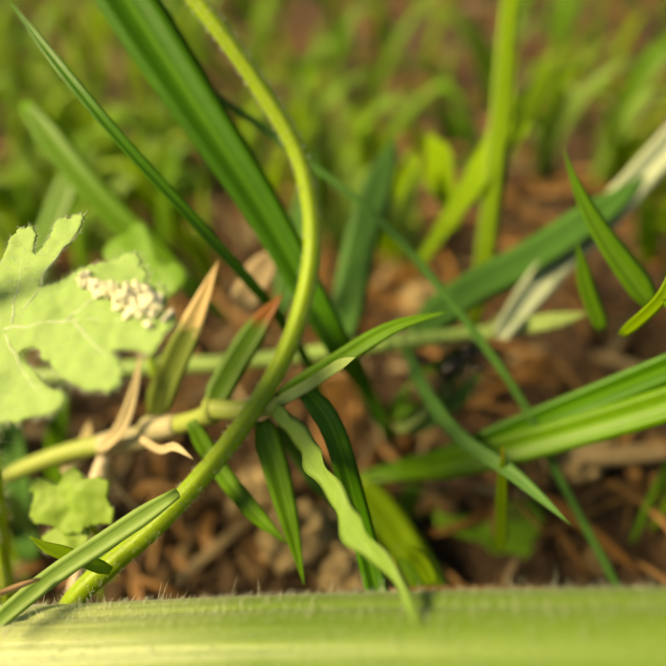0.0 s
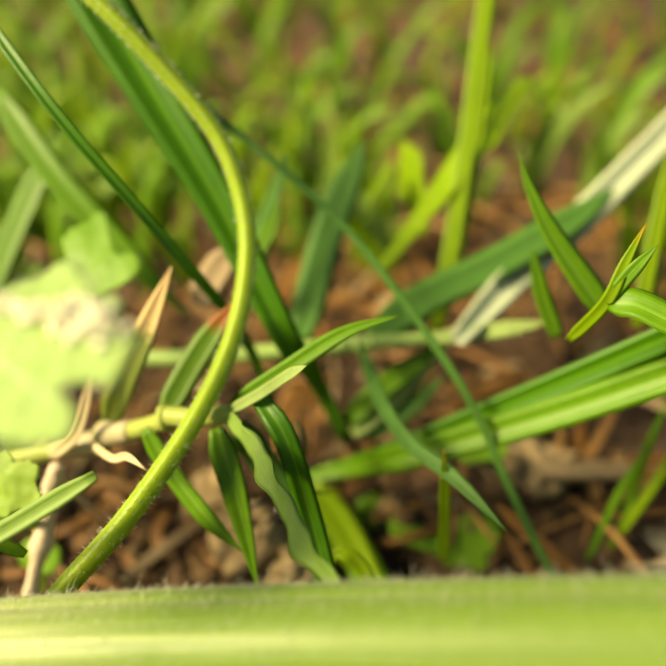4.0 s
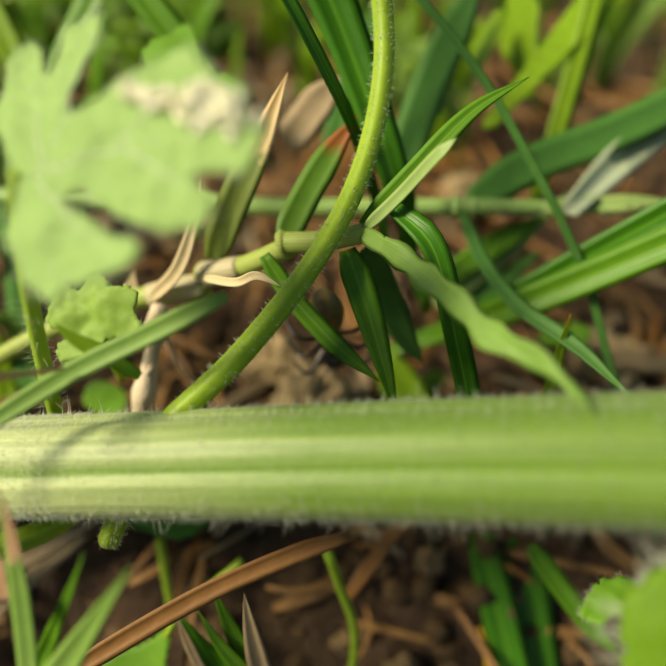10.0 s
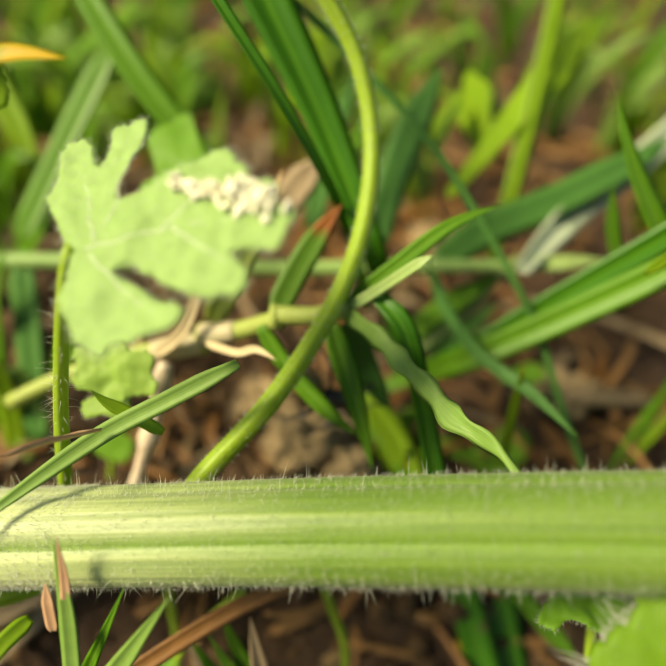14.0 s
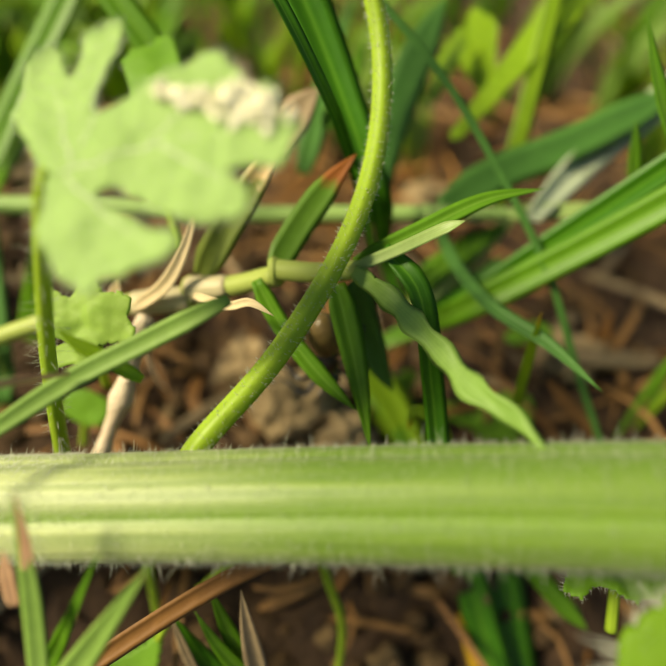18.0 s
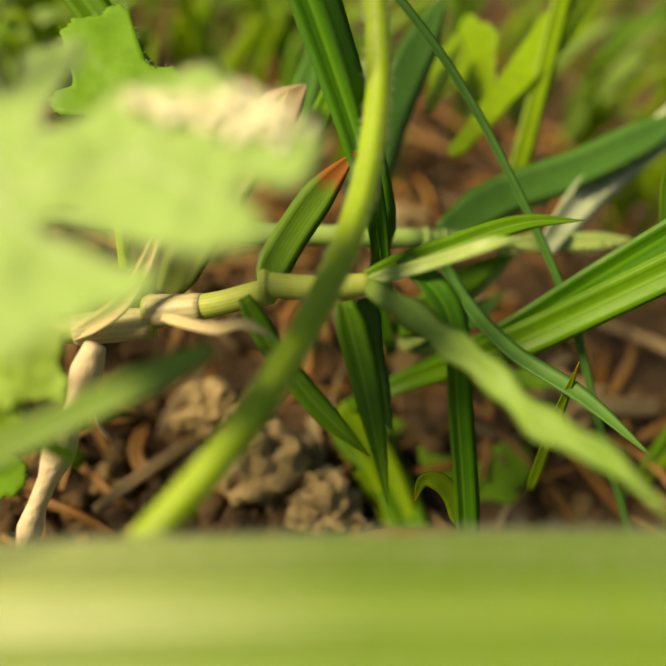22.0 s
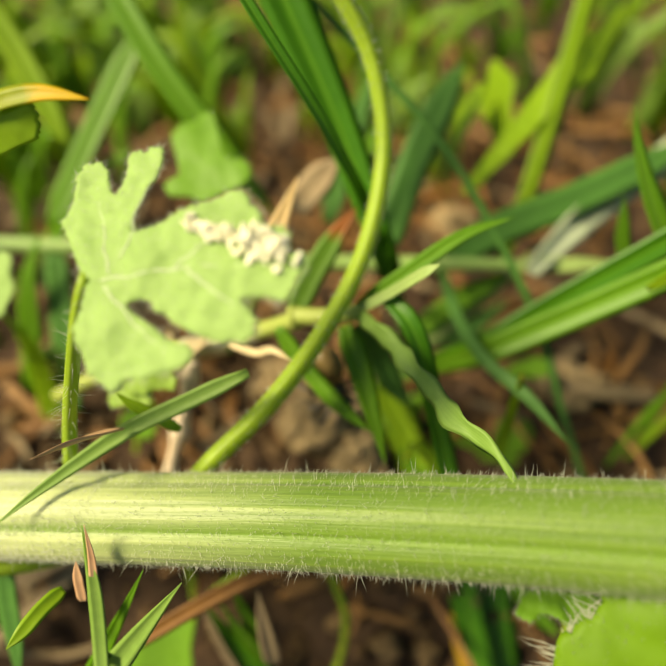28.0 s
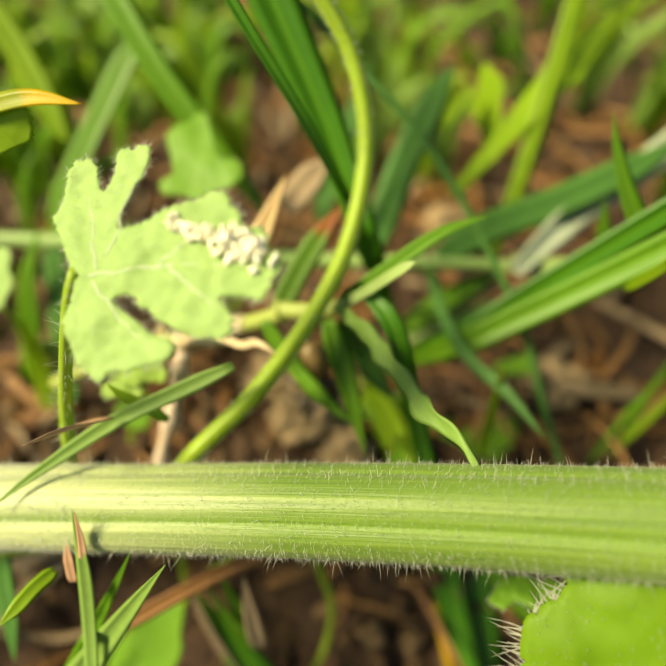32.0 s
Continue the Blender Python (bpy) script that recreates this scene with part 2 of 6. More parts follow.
SHEATH_PALE = plant("young_sheath", (0.42, 0.40, 0.17), (0.66, 0.58, 0.36), veins=14, vein_amount=0.2, gloss=0.4, through_light=0.2)
WET = plant("wet_pale_blade", (0.42, 0.54, 0.30), (0.60, 0.70, 0.50), veins=8, vein_amount=0.2, gloss=0.10)
DRY_PINK = plain("dry_blade", (0.42, 0.23, 0.12), (0.62, 0.40, 0.23), 600, 0.6)
WATER = bpy.data.materials.new("water_drop")
WATER.use_nodes = True
WATER.node_tree.nodes["Principled BSDF"].inputs["Transmission Weight"].default_value = 1.0
WATER.node_tree.nodes["Principled BSDF"].inputs["Roughness"].default_value = 0.02
WATER.node_tree.nodes["Principled BSDF"].inputs["IOR"].default_value = 1.33
ANT_BLACK = plain("ant_black", (0.006, 0.005, 0.005), (0.02, 0.018, 0.017), 1500, 0.3, 0.00003, spec=0.6)
ANT_GOLD = plain("ant_golden_down", (0.07, 0.045, 0.014), (0.30, 0.21, 0.07), 1100, 0.4, 0.00005, spec=0.5)


def soil_material():
    m, nt, p, out = nodes_of("soil")
    big, mid, fine = noise_tex(nt, 28, 3), noise_tex(nt, 160, 5), noise_tex(nt, 900, 5)
    col = ramp(nt, mid, (0.30, (0.022, 0.012, 0.005)), (0.50, (0.075, 0.042, 0.017)), (0.72, (0.17, 0.098, 0.043)))
    col = mixc(nt, math_node(nt, 'MULTIPLY', big, 0.6), col, (0.09, 0.045, 0.02))
    col = mixc(nt, math_node(nt, 'MULTIPLY', fine, 0.5), col, (0.025, 0.014, 0.008))
    nt.links.new(col, p.inputs["Base Color"])
    p.inputs["Roughness"].default_value = 0.95
    bump(nt, p, math_node(nt, 'ADD', mid, fine), 0.0016)
    return m


SOIL = soil_material()


# ---------------------------------------------------------------- shaping helpers (all in millimetres)
def spline(pts, n):
    """n + 1 points on a smooth line through the given ones."""
    p = np.array(pts, float)
    if len(p) == 2:
        return p[0] + (p[1] - p[0]) * np.linspace(0, 1, n + 1)[:, None]
    q = np.vstack([2 * p[0] - p[1], p, 2 * p[-1] - p[-2]])
    out = []
    for s in np.linspace(0, len(p) - 1 - 1e-9, n * 4 + 1):
        k = int(s)
        a, b, c, d = q[k:k + 4]
        f = s - k
        out.append(0.5 * (2 * b + (c - a) * f + (2 * a - 5 * b + 4 * c - d) * f * f + (3 * b - a - 3 * c + d) * f ** 3))
    out = np.array(out)
    run = np.r_[0, np.cumsum(np.linalg.norm(np.diff(out, axis=0), axis=1))]
    return np.stack([np.interp(np.linspace(0, run[-1], n + 1), run, out[:, i]) for i in range(3)], 1)


def unit(v):
    return v / np.maximum(np.linalg.norm(v, axis=-1, keepdims=True), 1e-9)


def mesh_of(name, verts, faces, uvs=None, smooth=True):
    me = bpy.data.meshes.new(name)
    me.from_pydata((np.asarray(verts) * 0.001).tolist(), [], faces)
    if uvs is not None:
        layer = me.uv_layers.new(name="uv")
        idx = np.zeros(len(me.loops), int)
        me.loops.foreach_get("vertex_index", idx)
        layer.data.foreach_set("uv", np.asarray(uvs, float)[idx].ravel())
    if smooth:
        me.polygons.foreach_set("use_smooth", [True] * len(me.polygons))
    me.update()
    return me


def part(name, me, material, parent=None, label=""):
    ob = new(name, me)
    if material:
        me.materials.append(material)
    ob.parent = parent
    return tagged(ob, label)


def empty(name, label, category, group="", kind=""):
    return tagged(new(name), label, category, group, kind)


def ribbon(pts, w, n=22, fold=0.30, twist=(0.0, 0.0), rise=0.12, taper=0.45, thick=0.14, wave=0.0, base=0.55, face=(0.0, -0.62, 0.78)):
    """A grass blade: a folded, tapering strip along a line."""
    c = spline(pts, n)
    t = unit(np.gradient(c, axis=0))
    side = unit(np.cross(t, np.array(face)))
    nrm = np.cross(side, t)
    s = np.linspace(0, 1, n + 1)
    ang = np.radians(twist[0] + (twist[1] - twist[0]) * s)[:, None]
    side, nrm = side * np.cos(ang) + nrm * np.sin(ang), nrm * np.cos(ang) - side * np.sin(ang)
    half = 0.5 * w * np.minimum(1, base + (1 - base) * s / rise) * np.where(s > 1 - taper, 1 - np.maximum(0, (s - 1 + taper) / taper) ** 1.6, 1)
    half = np.maximum(half * (1 + 0.4 * wave * np.sin(s * 41)), 0.03)
    verts, uvs = [], []
    for u, down in ((-1, 0), (-0.5, 0), (0, 0), (0.5, 0), (1, 0), (0.5, 1), (0, 1), (-0.5, 1)):
        rip = wave * np.sin(s * 19 + (1.3 if u > 0 else 0)) * abs(u) * (s > 0.1)
        verts.append(c + side * (u * half)[:, None] + nrm * (abs(u) * half * fold + rip - down * np.minimum(thick, half * 0.4))[:, None])
        uvs.append(np.stack([np.full(n + 1, u * 0.5 + 0.5), s], 1))
    k = 8
    verts, uvs = np.stack(verts, 1).reshape(-1, 3), np.stack(uvs, 1).reshape(-1, 2)
    faces = [(i * k + j, i * k + (j + 1) % k, (i + 1) * k + (j + 1) % k, (i + 1) * k + j) for i in range(n) for j in range(k)]
    faces += [tuple(range(k))[::-1], tuple(n * k + j for j in range(k))]
    return mesh_of("blade", verts, faces, uvs)


def tube(pts, radii, n=40, k=14, ridges=0, depth=0.0, squash=1.0, phase=0.44, name="stalk"):
    """A round or ridged stalk along a line; radii are spread evenly over it."""
    c = spline(pts, n)
    t = unit(np.gradient(c, axis=0))
    side = unit(np.cross(t, np.array((0.05, -0.6, 0.8))))
    nrm = np.cross(side, t)
    r = np.interp(np.linspace(0, 1, n + 1), np.linspace(0, 1, len(radii)), radii)
    a = np.linspace(0, 2 * np.pi, k, endpoint=False)
    prof = 1 + depth * (2 * np.abs(np.sin(ridges * a / 2 + phase)) ** 0.7 - 1) if ridges else np.ones(k)
    verts = c[:, None] + (r[:, None] * prof * np.cos(a))[..., None] * side[:, None] + (squash * r[:, None] * prof * np.sin(a))[..., None] * nrm[:, None]
    uvs = np.stack(np.broadcast_arrays(np.abs(np.linspace(-1, 1, k))[None, :], np.linspace(0, 1, n + 1)[:, None]), -1).reshape(-1, 2)
    faces = [((i + 1) * k + j, (i + 1) * k + (j + 1) % k, i * k + (j + 1) % k, i * k + j) for i in range(n) for j in range(k)]
    faces += [tuple(range(k)), tuple(n * k + j for j in range(k))[::-1]]
    return mesh_of(name, verts.reshape(-1, 3), faces, uvs)


def lay_on(me, pts, lift=0.1):
    """The points moved along the line into the clearing until they lie on a leaf."""
    ahead = np.array((0.0, 0.616, -0.788))
    co = np.zeros(len(me.vertices) * 3)
    me.vertices.foreach_get("co", co)
    co = co.reshape(-1, 3)[:len(me.vertices) // 2] * 1000
    flat = co - (co @ ahead)[:, None] * ahead
    out = []
    for p in np.array(pts, float):
        q = p - (p @ ahead) * ahead
        k = ((flat - q) ** 2).sum(1).argmin()
        out.append(co[k] - lift * ahead)
    return np.array(out)


def hairs_on(me, count, length, rng, radius=0.035, lean=0.5, rim=False, comb=(0, 0, 0), stretch=(0.0, 1.0)):
    """Fine tapered hairs standing on a mesh, joined."""
    nv = len(me.vertices)
    co, no = np.zeros(nv * 3), np.zeros(nv * 3)
    me.vertices.foreach_get("co", co)
    me.vertices.foreach_get("normal", no)
    co, no = co.reshape(-1, 3) * 1000, no.reshape(-1, 3)
    polys = np.array([tuple(p.vertices) for p in me.polygons if len(p.vertices) == 4])
    polys = polys[-me["rim"]:] if rim else polys[int(stretch[0] * len(polys)):int(stretch[1] * len(polys))]
    q = polys[rng.integers(len(polys), size=count)]
    w = rng.dirichlet(np.ones(4), count)[..., None]
    p, d = (w * co[q]).sum(1), unit((w * no[q]).sum(1))
    if rim:
        d = unit(np.cross(co[q[:, 1]] - co[q[:, 0]], co[q[:, 3]] - co[q[:, 0]]))
    d = unit(d + lean * (rng.random((count, 3)) - 0.5) + np.array(comb))
    ln = (length * (0.45 + 0.9 * rng.random(count)))[:, None]
    e = unit(np.cross(d, (0.3, 0.5, 0.81)))
    f = np.cross(d, e)
    bend = 0.25 * ln * (rng.random((count, 3)) - 0.5)
    rings = []
    for s, rr in ((-0.02, radius), (0.55, radius * 0.6)):
        for ang in (0, 2.09, 4.19):
            rings.append(p + d * ln * s + bend * s * s + rr * (math.cos(ang) * e + math.sin(ang) * f))
    rings.append(p + d * ln + bend)
    verts = np.stack(rings, 1).reshape(-1, 3)
    base = (np.arange(count) * 7)[:, None]
    quads = np.vstack([base + np.array((j, (j + 1) % 3, 3 + (j + 1) % 3, 3 + j)) for j in range(3)])
    tips = np.vstack([base + np.array((3 + j, 3 + (j + 1) % 3, 6)) for j in range(3)])
    return mesh_of("hairs", verts, quads.tolist() + tips.tolist())


def lamina(lobes, cell=0.45, thick=0.16, cup=0.0, ripple=0.15, notch=0.10, notches=1.9, seed=1, normal=None):
    """A lobed leaf: the union of rounded fingers (start, end, radius at start, radius at end), with a toothed margin, gently cupped."""
    a = np.array([l[0] for l in lobes], float)
    b = np.array([l[1] for l in lobes], float)
    r0, r1 = np.array([l[2] for l in lobes]), np.array([l[3] for l in lobes])
    mid = np.vstack([a, b]).mean(0)
    pts = np.vstack([a, b]) - mid
    ex, ey, nz = np.linalg.svd(pts)[2]
    if nz @ np.array((0, -0.7, 0.7)) < 0:
        nz = -nz
    a2, b2 = np.stack([(a - mid) @ ex, (a - mid) @ ey], 1), np.stack([(b - mid) @ ex, (b - mid) @ ey], 1)
    off_a, off_b = (a - mid) @ nz, (b - mid) @ nz

    def field(p):
        d = b2 - a2
        f = np.clip(((p[:, None] - a2) * d).sum(-1) / np.maximum((d * d).sum(-1), 1e-6), 0, 1)
        near = a2 + f[..., None] * d
        dist = np.linalg.norm(p[:, None] - near, axis=-1) - (r0 + (r1 - r0) * f)
        h = np.exp(-dist * 3.0)
        soft = np.exp(-dist * 0.6)
        z = (soft * (off_a + (off_b - off_a) * f)).sum(1) / soft.sum(1)
        ang = np.arctan2(p[:, 1] - near[np.arange(len(p)), dist.argmin(1)][:, 1], p[:, 0] - near[np.arange(len(p)), dist.argmin(1)][:, 0])
        return -np.log(h.sum(1)) / 3.0 + notch * np.abs(np.sin(ang * notches + seed)) - notch * 0.5, z

    lo, hi = np.minimum(a2, b2).min(0) - r0.max() - r1.max(), np.maximum(a2, b2).max(0) + r0.max() + r1.max()
    nx, ny = int((hi[0] - lo[0]) / cell) + 2, int((hi[1] - lo[1]) / cell) + 2
    g = np.stack(np.meshgrid(lo[0] + cell * np.arange(nx), lo[1] + cell * np.arange(ny), indexing='ij'), -1).reshape(-1, 2)
    f, _ = field(g)
    inside = f < cell * 0.45
    for _ in range(3):
        e = 0.02
        gx = (field(g + (e, 0))[0] - field(g - (e, 0))[0]) / (2 * e)
        gy = (field(g + (0, e))[0] - field(g - (0, e))[0]) / (2 * e)
        f, z = field(g)
        grad = np.stack([gx, gy], 1)
        near_edge = inside & (f > -cell * 0.55)
        g[near_edge] -= (f / np.maximum((grad ** 2).sum(1), 0.2))[near_edge, None] * grad[near_edge] * 0.9
    f, z = field(g)
    use = {}
    verts, uvs = [], []
    for i in np.nonzero(inside)[0]:
        use[i] = len(verts)
        x, y = g[i]
        rip = ripple * (noise.noise((x * 0.35, y * 0.35, seed)) + 0.5 * noise.noise((x * 0.9, y * 0.9, seed)))
        h = z[i] + rip - cup * min(0.0, f[i]) * 0.3
        verts.append(mid + x * ex + y * ey + h * nz)
        uvs.append((x * 0.05 + 0.5, min(1.0, max(0.0, -f[i] * 0.3))))
    top = len(verts)
    verts += [v - nz * thick for v in verts]
    uvs += uvs
    faces, edges = [], {}
    for i in range(nx - 1):
        for j in range(ny - 1):
            q = [i * ny + j, (i + 1) * ny + j, (i + 1) * ny + j + 1, i * ny + j + 1]
            if all(k in use for k in q):
                q = [use[k] for k in q]
                faces += [tuple(q), tuple(k + top for k in q[::-1])]
                for m in range(4):
                    e = (q[m], q[(m + 1) % 4])
                    if (e[1], e[0]) in edges:
                        del edges[(e[1], e[0])]
                    else:
                        edges[e] = 1
    faces += [(e[1], e[0], e[0] + top, e[1] + top) for e in edges]
    me = mesh_of("lamina", verts, faces, uvs)
    me["rim"] = len(edges)
    return me


def pebble(r, seed, squash=0.7, detail=2, rough=0.35):
    bm = bmesh.new()
    bmesh.ops.create_icosphere(bm, subdivisions=detail, radius=1.0)
    for v in bm.verts:
        d = 1 + rough * noise.noise(v.co * 1.3 + Vector((seed * 3.7, seed, 0))) + rough * 0.6 * noise.noise(v.co * 3.1 + Vector((0, seed * 2.3, 5)))
        v.co = Vector((v.co.x * d, v.co.y * d * 0.85, v.co.z * d * squash)) * r * 0.001
    me = bpy.data.meshes.new("pebble")
    bm.to_mesh(me)
    bm.free()
    me.polygons.foreach_set("use_smooth", [True] * len(me.polygons))
    return me


def shoot(label, *blades, name="grass_shoot", category="grass", group=""):
    """A grass plant with its blades: each is (line, width, material) and, if wanted, a dict of shaping."""
    plant_ob = empty(name, label, category, group)
    for pts, w, material, *more in blades:
        part("blade", ribbon(pts, w, **(more[0] if more else {})), material, plant_ob)
    return plant_ob


def herb(label, stalks, leaves, material, name="weed_seedling", hair=0, **shape):
    """A small broad-leaved weed: stalks (line, radius) and leaves (lists of fingers)."""
    plant_ob = empty(name, label, "weed")
    for pts, r in stalks:
        part("stalk", tube(pts, [r, r * 0.8], n=16, k=8), PETIOLE, plant_ob)
    for k, fingers in enumerate(leaves):
        me = lamina(fingers, seed=k + 2, **shape)
        leaf = part("leaf", me, material, plant_ob)
        if hair:
            part("hairs", hairs_on(me, hair, 0.45, rng, radius=0.02, rim=True), HAIR, leaf)["kind"] = "stuff"
    return plant_ob


def joined(name, meshes, material, label, category):
    """Many small meshes as one uncounted mass."""
    verts, faces, uvs = [], [], []
    bm = bmesh.new()
    for me in meshes:
        bm.from_mesh(me)
        bpy.data.meshes.remove(me)
    me = bpy.data.meshes.new(name)
    bm.to_mesh(me)
    bm.free()
    return tagged(part(name, me, material), label, category, kind="stuff")
# ---------------------------------------------------------------- ground
rng = np.random.default_rng(7)


def near_hollow(x, y):
    """The soil falls away under and before the vine."""
    return 22.0 * math.exp(-(x / 140.0) ** 2 - (min(0.0, y) / 60.0) ** 2)


def ground_height(x, y):
    f = min(1.0, max(0.0, (34.0 - y) / 28.0))
    hollow = near_hollow(x, y) * f * f * (3 - 2 * f)
    near = math.exp(-(x * x + (y - 60) ** 2) / 90000.0)
    return near * (6.0 * noise.noise((x * 0.03, y * 0.03, 1.0)) + 4.5 * noise.noise((x * 0.085, y * 0.085, 4.0)) + 2.2 * noise.noise((x * 0.25, y * 0.25, 9.0)) + 1.0 * noise.noise((x * 0.7, y * 0.7, 2.0))) - 2.5 - hollow


def make_ground():
    n = 300
    s = np.linspace(-1, 1, n)
    grow = 140 * s + 40000 * np.sign(s) * np.abs(s) ** 30
    verts = [(x, 70 + y, ground_height(x, 70 + y)) for x in grow for y in grow]
    faces = [(i * n + j, (i + 1) * n + j, (i + 1) * n + j + 1, i * n + j + 1) for i in range(n - 1) for j in range(n - 1)]
    tagged(part("ground", mesh_of("ground", verts, faces), SOIL), "dark brown crumbly garden soil with cracks and clods", "ground", kind="structure")


make_ground()

# ---------------------------------------------------------------- hairy vine in the foreground
STEM = [(-88.7, 27.0, 15.5), (-37.6, 22.1, 25.7), (-0.0, 18.8, 32.6), (27.3, 15.0, 39.2), (43.5, 11.4, 44.6)]
vine = empty("vine", "thick pale green ribbed vine covered in fine white hairs", "vine")
me = tube(STEM, [4.3, 4.25, 4.2, 4.2, 4.2], n=140, k=100, ridges=5, depth=0.06, phase=2.36, name="stalk")
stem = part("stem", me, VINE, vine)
part("hairs", hairs_on(me, 22000, 0.5, rng, radius=0.018, lean=0.7, comb=(0.35, 0, -0.2)), HAIR, stem, "dense short white hairs")["kind"] = "stuff"
# extra hairs on the left stretch, standing in for its sunlit sheen
part("down", hairs_on(me, 24000, 0.34, rng, radius=0.024, lean=0.5, comb=(0.9, 0, -0.3), stretch=(0.12, 0.50)), HAIR, stem, "denser white down added to whiten the sunlit left end")["kind"] = "stuff"
part("bristles", hairs_on(me, 900, 1.35, rng, radius=0.035, lean=0.7, comb=(0, 0.2, 0.25)), HAIR, stem, "longer pale bristles")["kind"] = "stuff"

LEAF = [((21.6, 7.1, 32.3), (21.4, 3.7, 29.7), 4.3, 4.3), ((28.0, 9.6, 35.8), (27.9, 1.4, 30.2), 7.4, 8.4),
        ((36.1, 10.2, 38.6), (35.9, -0.9, 31.5), 10.2, 11.2), ((27.9, 2.0, 30.6), (32.1, -4.3, 28.9), 7.4, 8.4), ((29.5, 11.1, 36.9), (41.6, 16.7, 42.0), 4.8, 7.0)]
me = lamina(LEAF, cell=0.6, thick=0.35, ripple=0.35, notch=0.25, notches=4.0, seed=3, cup=0.8)
vleaf = part("leaf", me, VINE_LEAF, vine, "broad bright green leaf with a bristly margin")
part("bristles", hairs_on(me, 420, 2.3, rng, radius=0.075, lean=0.6, rim=True), HAIR, vleaf, "white bristles along the margin")["kind"] = "stuff"
part("hairs", hairs_on(me, 2500, 0.6, rng, radius=0.035), HAIR, vleaf)["kind"] = "stuff"
me = tube([(38.7, 14.6, 30.5), (44.3, 18.9, 33.1), (51.0, 26.3, 36.4), (60.3, 33.8, 40.6), (72.9, 43.5, 46.6)], [3.6, 4.2, 4.4, 4.2, 4.0], n=40, k=36, ridges=4, depth=0.05, name="leaf_stalk")
vstalk = part("leaf_stalk", me, VINE_GREEN, vine, "stout side stalk with long white bristles")
part("bristles", hairs_on(me, 300, 2.9, rng, radius=0.10, lean=0.6), HAIR, vstalk)["kind"] = "stuff"
part("hairs", hairs_on(me, 1200, 0.6, rng, radius=0.045), HAIR, vstalk)["kind"] = "stuff"

# ---------------------------------------------------------------- lobed pale leaf
LOBES = [((-17.6, 30.5, 54.5), (-18.7, 34.0, 55.6), 1.5, 2.0), ((-18.7, 34.0, 55.6), (-19.1, 37.8, 56.7), 2.0, 1.45), ((-16.7, 31.6, 55.4), (-14.7, 37.6, 57.6), 1.45, 1.15), ((-14.7, 37.1, 57.6), (-13.8, 38.7, 58.1), 1.1, 0.85), ((-14.9, 37.2, 57.7), (-15.6, 38.7, 58.0), 1.0, 0.7),
         ((-15.8, 29.8, 55.0), (-9.5, 30.9, 57.3), 2.1, 2.2), ((-9.8, 30.9, 57.3), (-7.0, 33.0, 58.1), 2.0, 1.1), ((-8.5, 30.4, 57.2), (-5.9, 31.5, 57.8), 1.6, 1.0), ((-14.5, 29.1, 55.1), (-2.7, 27.6, 57.2), 2.0, 1.0),
         ((-6.6, 29.4, 57.3), (-3.9, 29.7, 57.8), 2.0, 1.0), ((-11.2, 27.6, 55.0), (-6.1, 24.3, 54.7), 2.0, 1.1), ((-10.2, 26.5, 54.7), (-7.6, 24.3, 54.2), 1.5, 0.8), ((-6.5, 27.5, 56.3), (-3.4, 26.3, 56.2), 1.6, 0.8),
         ((-17.2, 28.8, 54.0), (-17.1, 25.7, 52.9), 1.0, 1.6), ((-17.1, 25.7, 52.9), (-16.4, 23.6, 51.7), 1.6, 1.2), ((-16.2, 25.8, 52.8), (-13.4, 23.9, 52.4), 1.9, 1.8), ((-13.5, 23.7, 52.4), (-10.4, 23.2, 52.8), 1.6, 0.95), ((-16.4, 23.6, 51.7), (-15.3, 22.0, 51.2), 1.0, 0.6)]
lobed = empty("lobed_weed", "pale green downy deeply lobed weed leaf on a hairy stalk", "weed")
me = lamina(LOBES, cell=0.26, thick=0.18, ripple=0.34, notch=0.26, notches=3.6, seed=2)
lobed_leaf = part("leaf", me, LOBED, lobed)
part("down", hairs_on(me, 3200, 0.35, rng, radius=0.018), HAIR, lobed_leaf, "fine white down")["kind"] = "stuff"
part("margin_hairs", hairs_on(me, 700, 0.6, rng, radius=0.02, rim=True), HAIR, lobed_leaf)["kind"] = "stuff"
for line in ([(-17.0, 27.5, 56.1), (-13.0, 27.4, 57.2), (-8.4, 27.5, 57.6), (-3.5, 27.3, 57.7)], [(-16.5, 28.0, 56.3), (-17.2, 31.0, 57.4), (-18.2, 34.7, 58.2)], [(-15.5, 29.0, 56.9), (-14.3, 32.5, 58.4), (-13.5, 35.6, 59.5)],
             [(-11.5, 27.4, 57.4), (-9.4, 29.1, 58.0), (-7.1, 30.8, 58.7)], [(-10.3, 27.2, 57.5), (-7.9, 25.4, 56.9), (-5.6, 23.9, 56.4)], [(-16.6, 27.0, 56.0), (-13.8, 23.7, 55.4), (-10.9, 21.2, 55.1)]):
    part("vein", tube(lay_on(me, spline(line, 12), -0.05), [0.13, 0.09, 0.04], n=24, k=6, name="vein"), LOBED_VEIN, lobed_leaf)
leaf_mesh = me
me = tube([(-18.2, 29.5, 54.2), (-19.5, 28.9, 51.6), (-22.0, 27.9, 45.1), (-26.1, 26.7, 33.4), (-31.8, 22.6, 12.1)], [0.5, 0.6, 0.7, 0.75, 0.8], n=30, k=10, name="petiole")
petiole = part("petiole", me, PETIOLE, lobed, "hairy green leaf stalk")
part("hairs", hairs_on(me, 220, 1.3, rng, radius=0.025, lean=0.2), HAIR, petiole)["kind"] = "stuff"
fluff = []
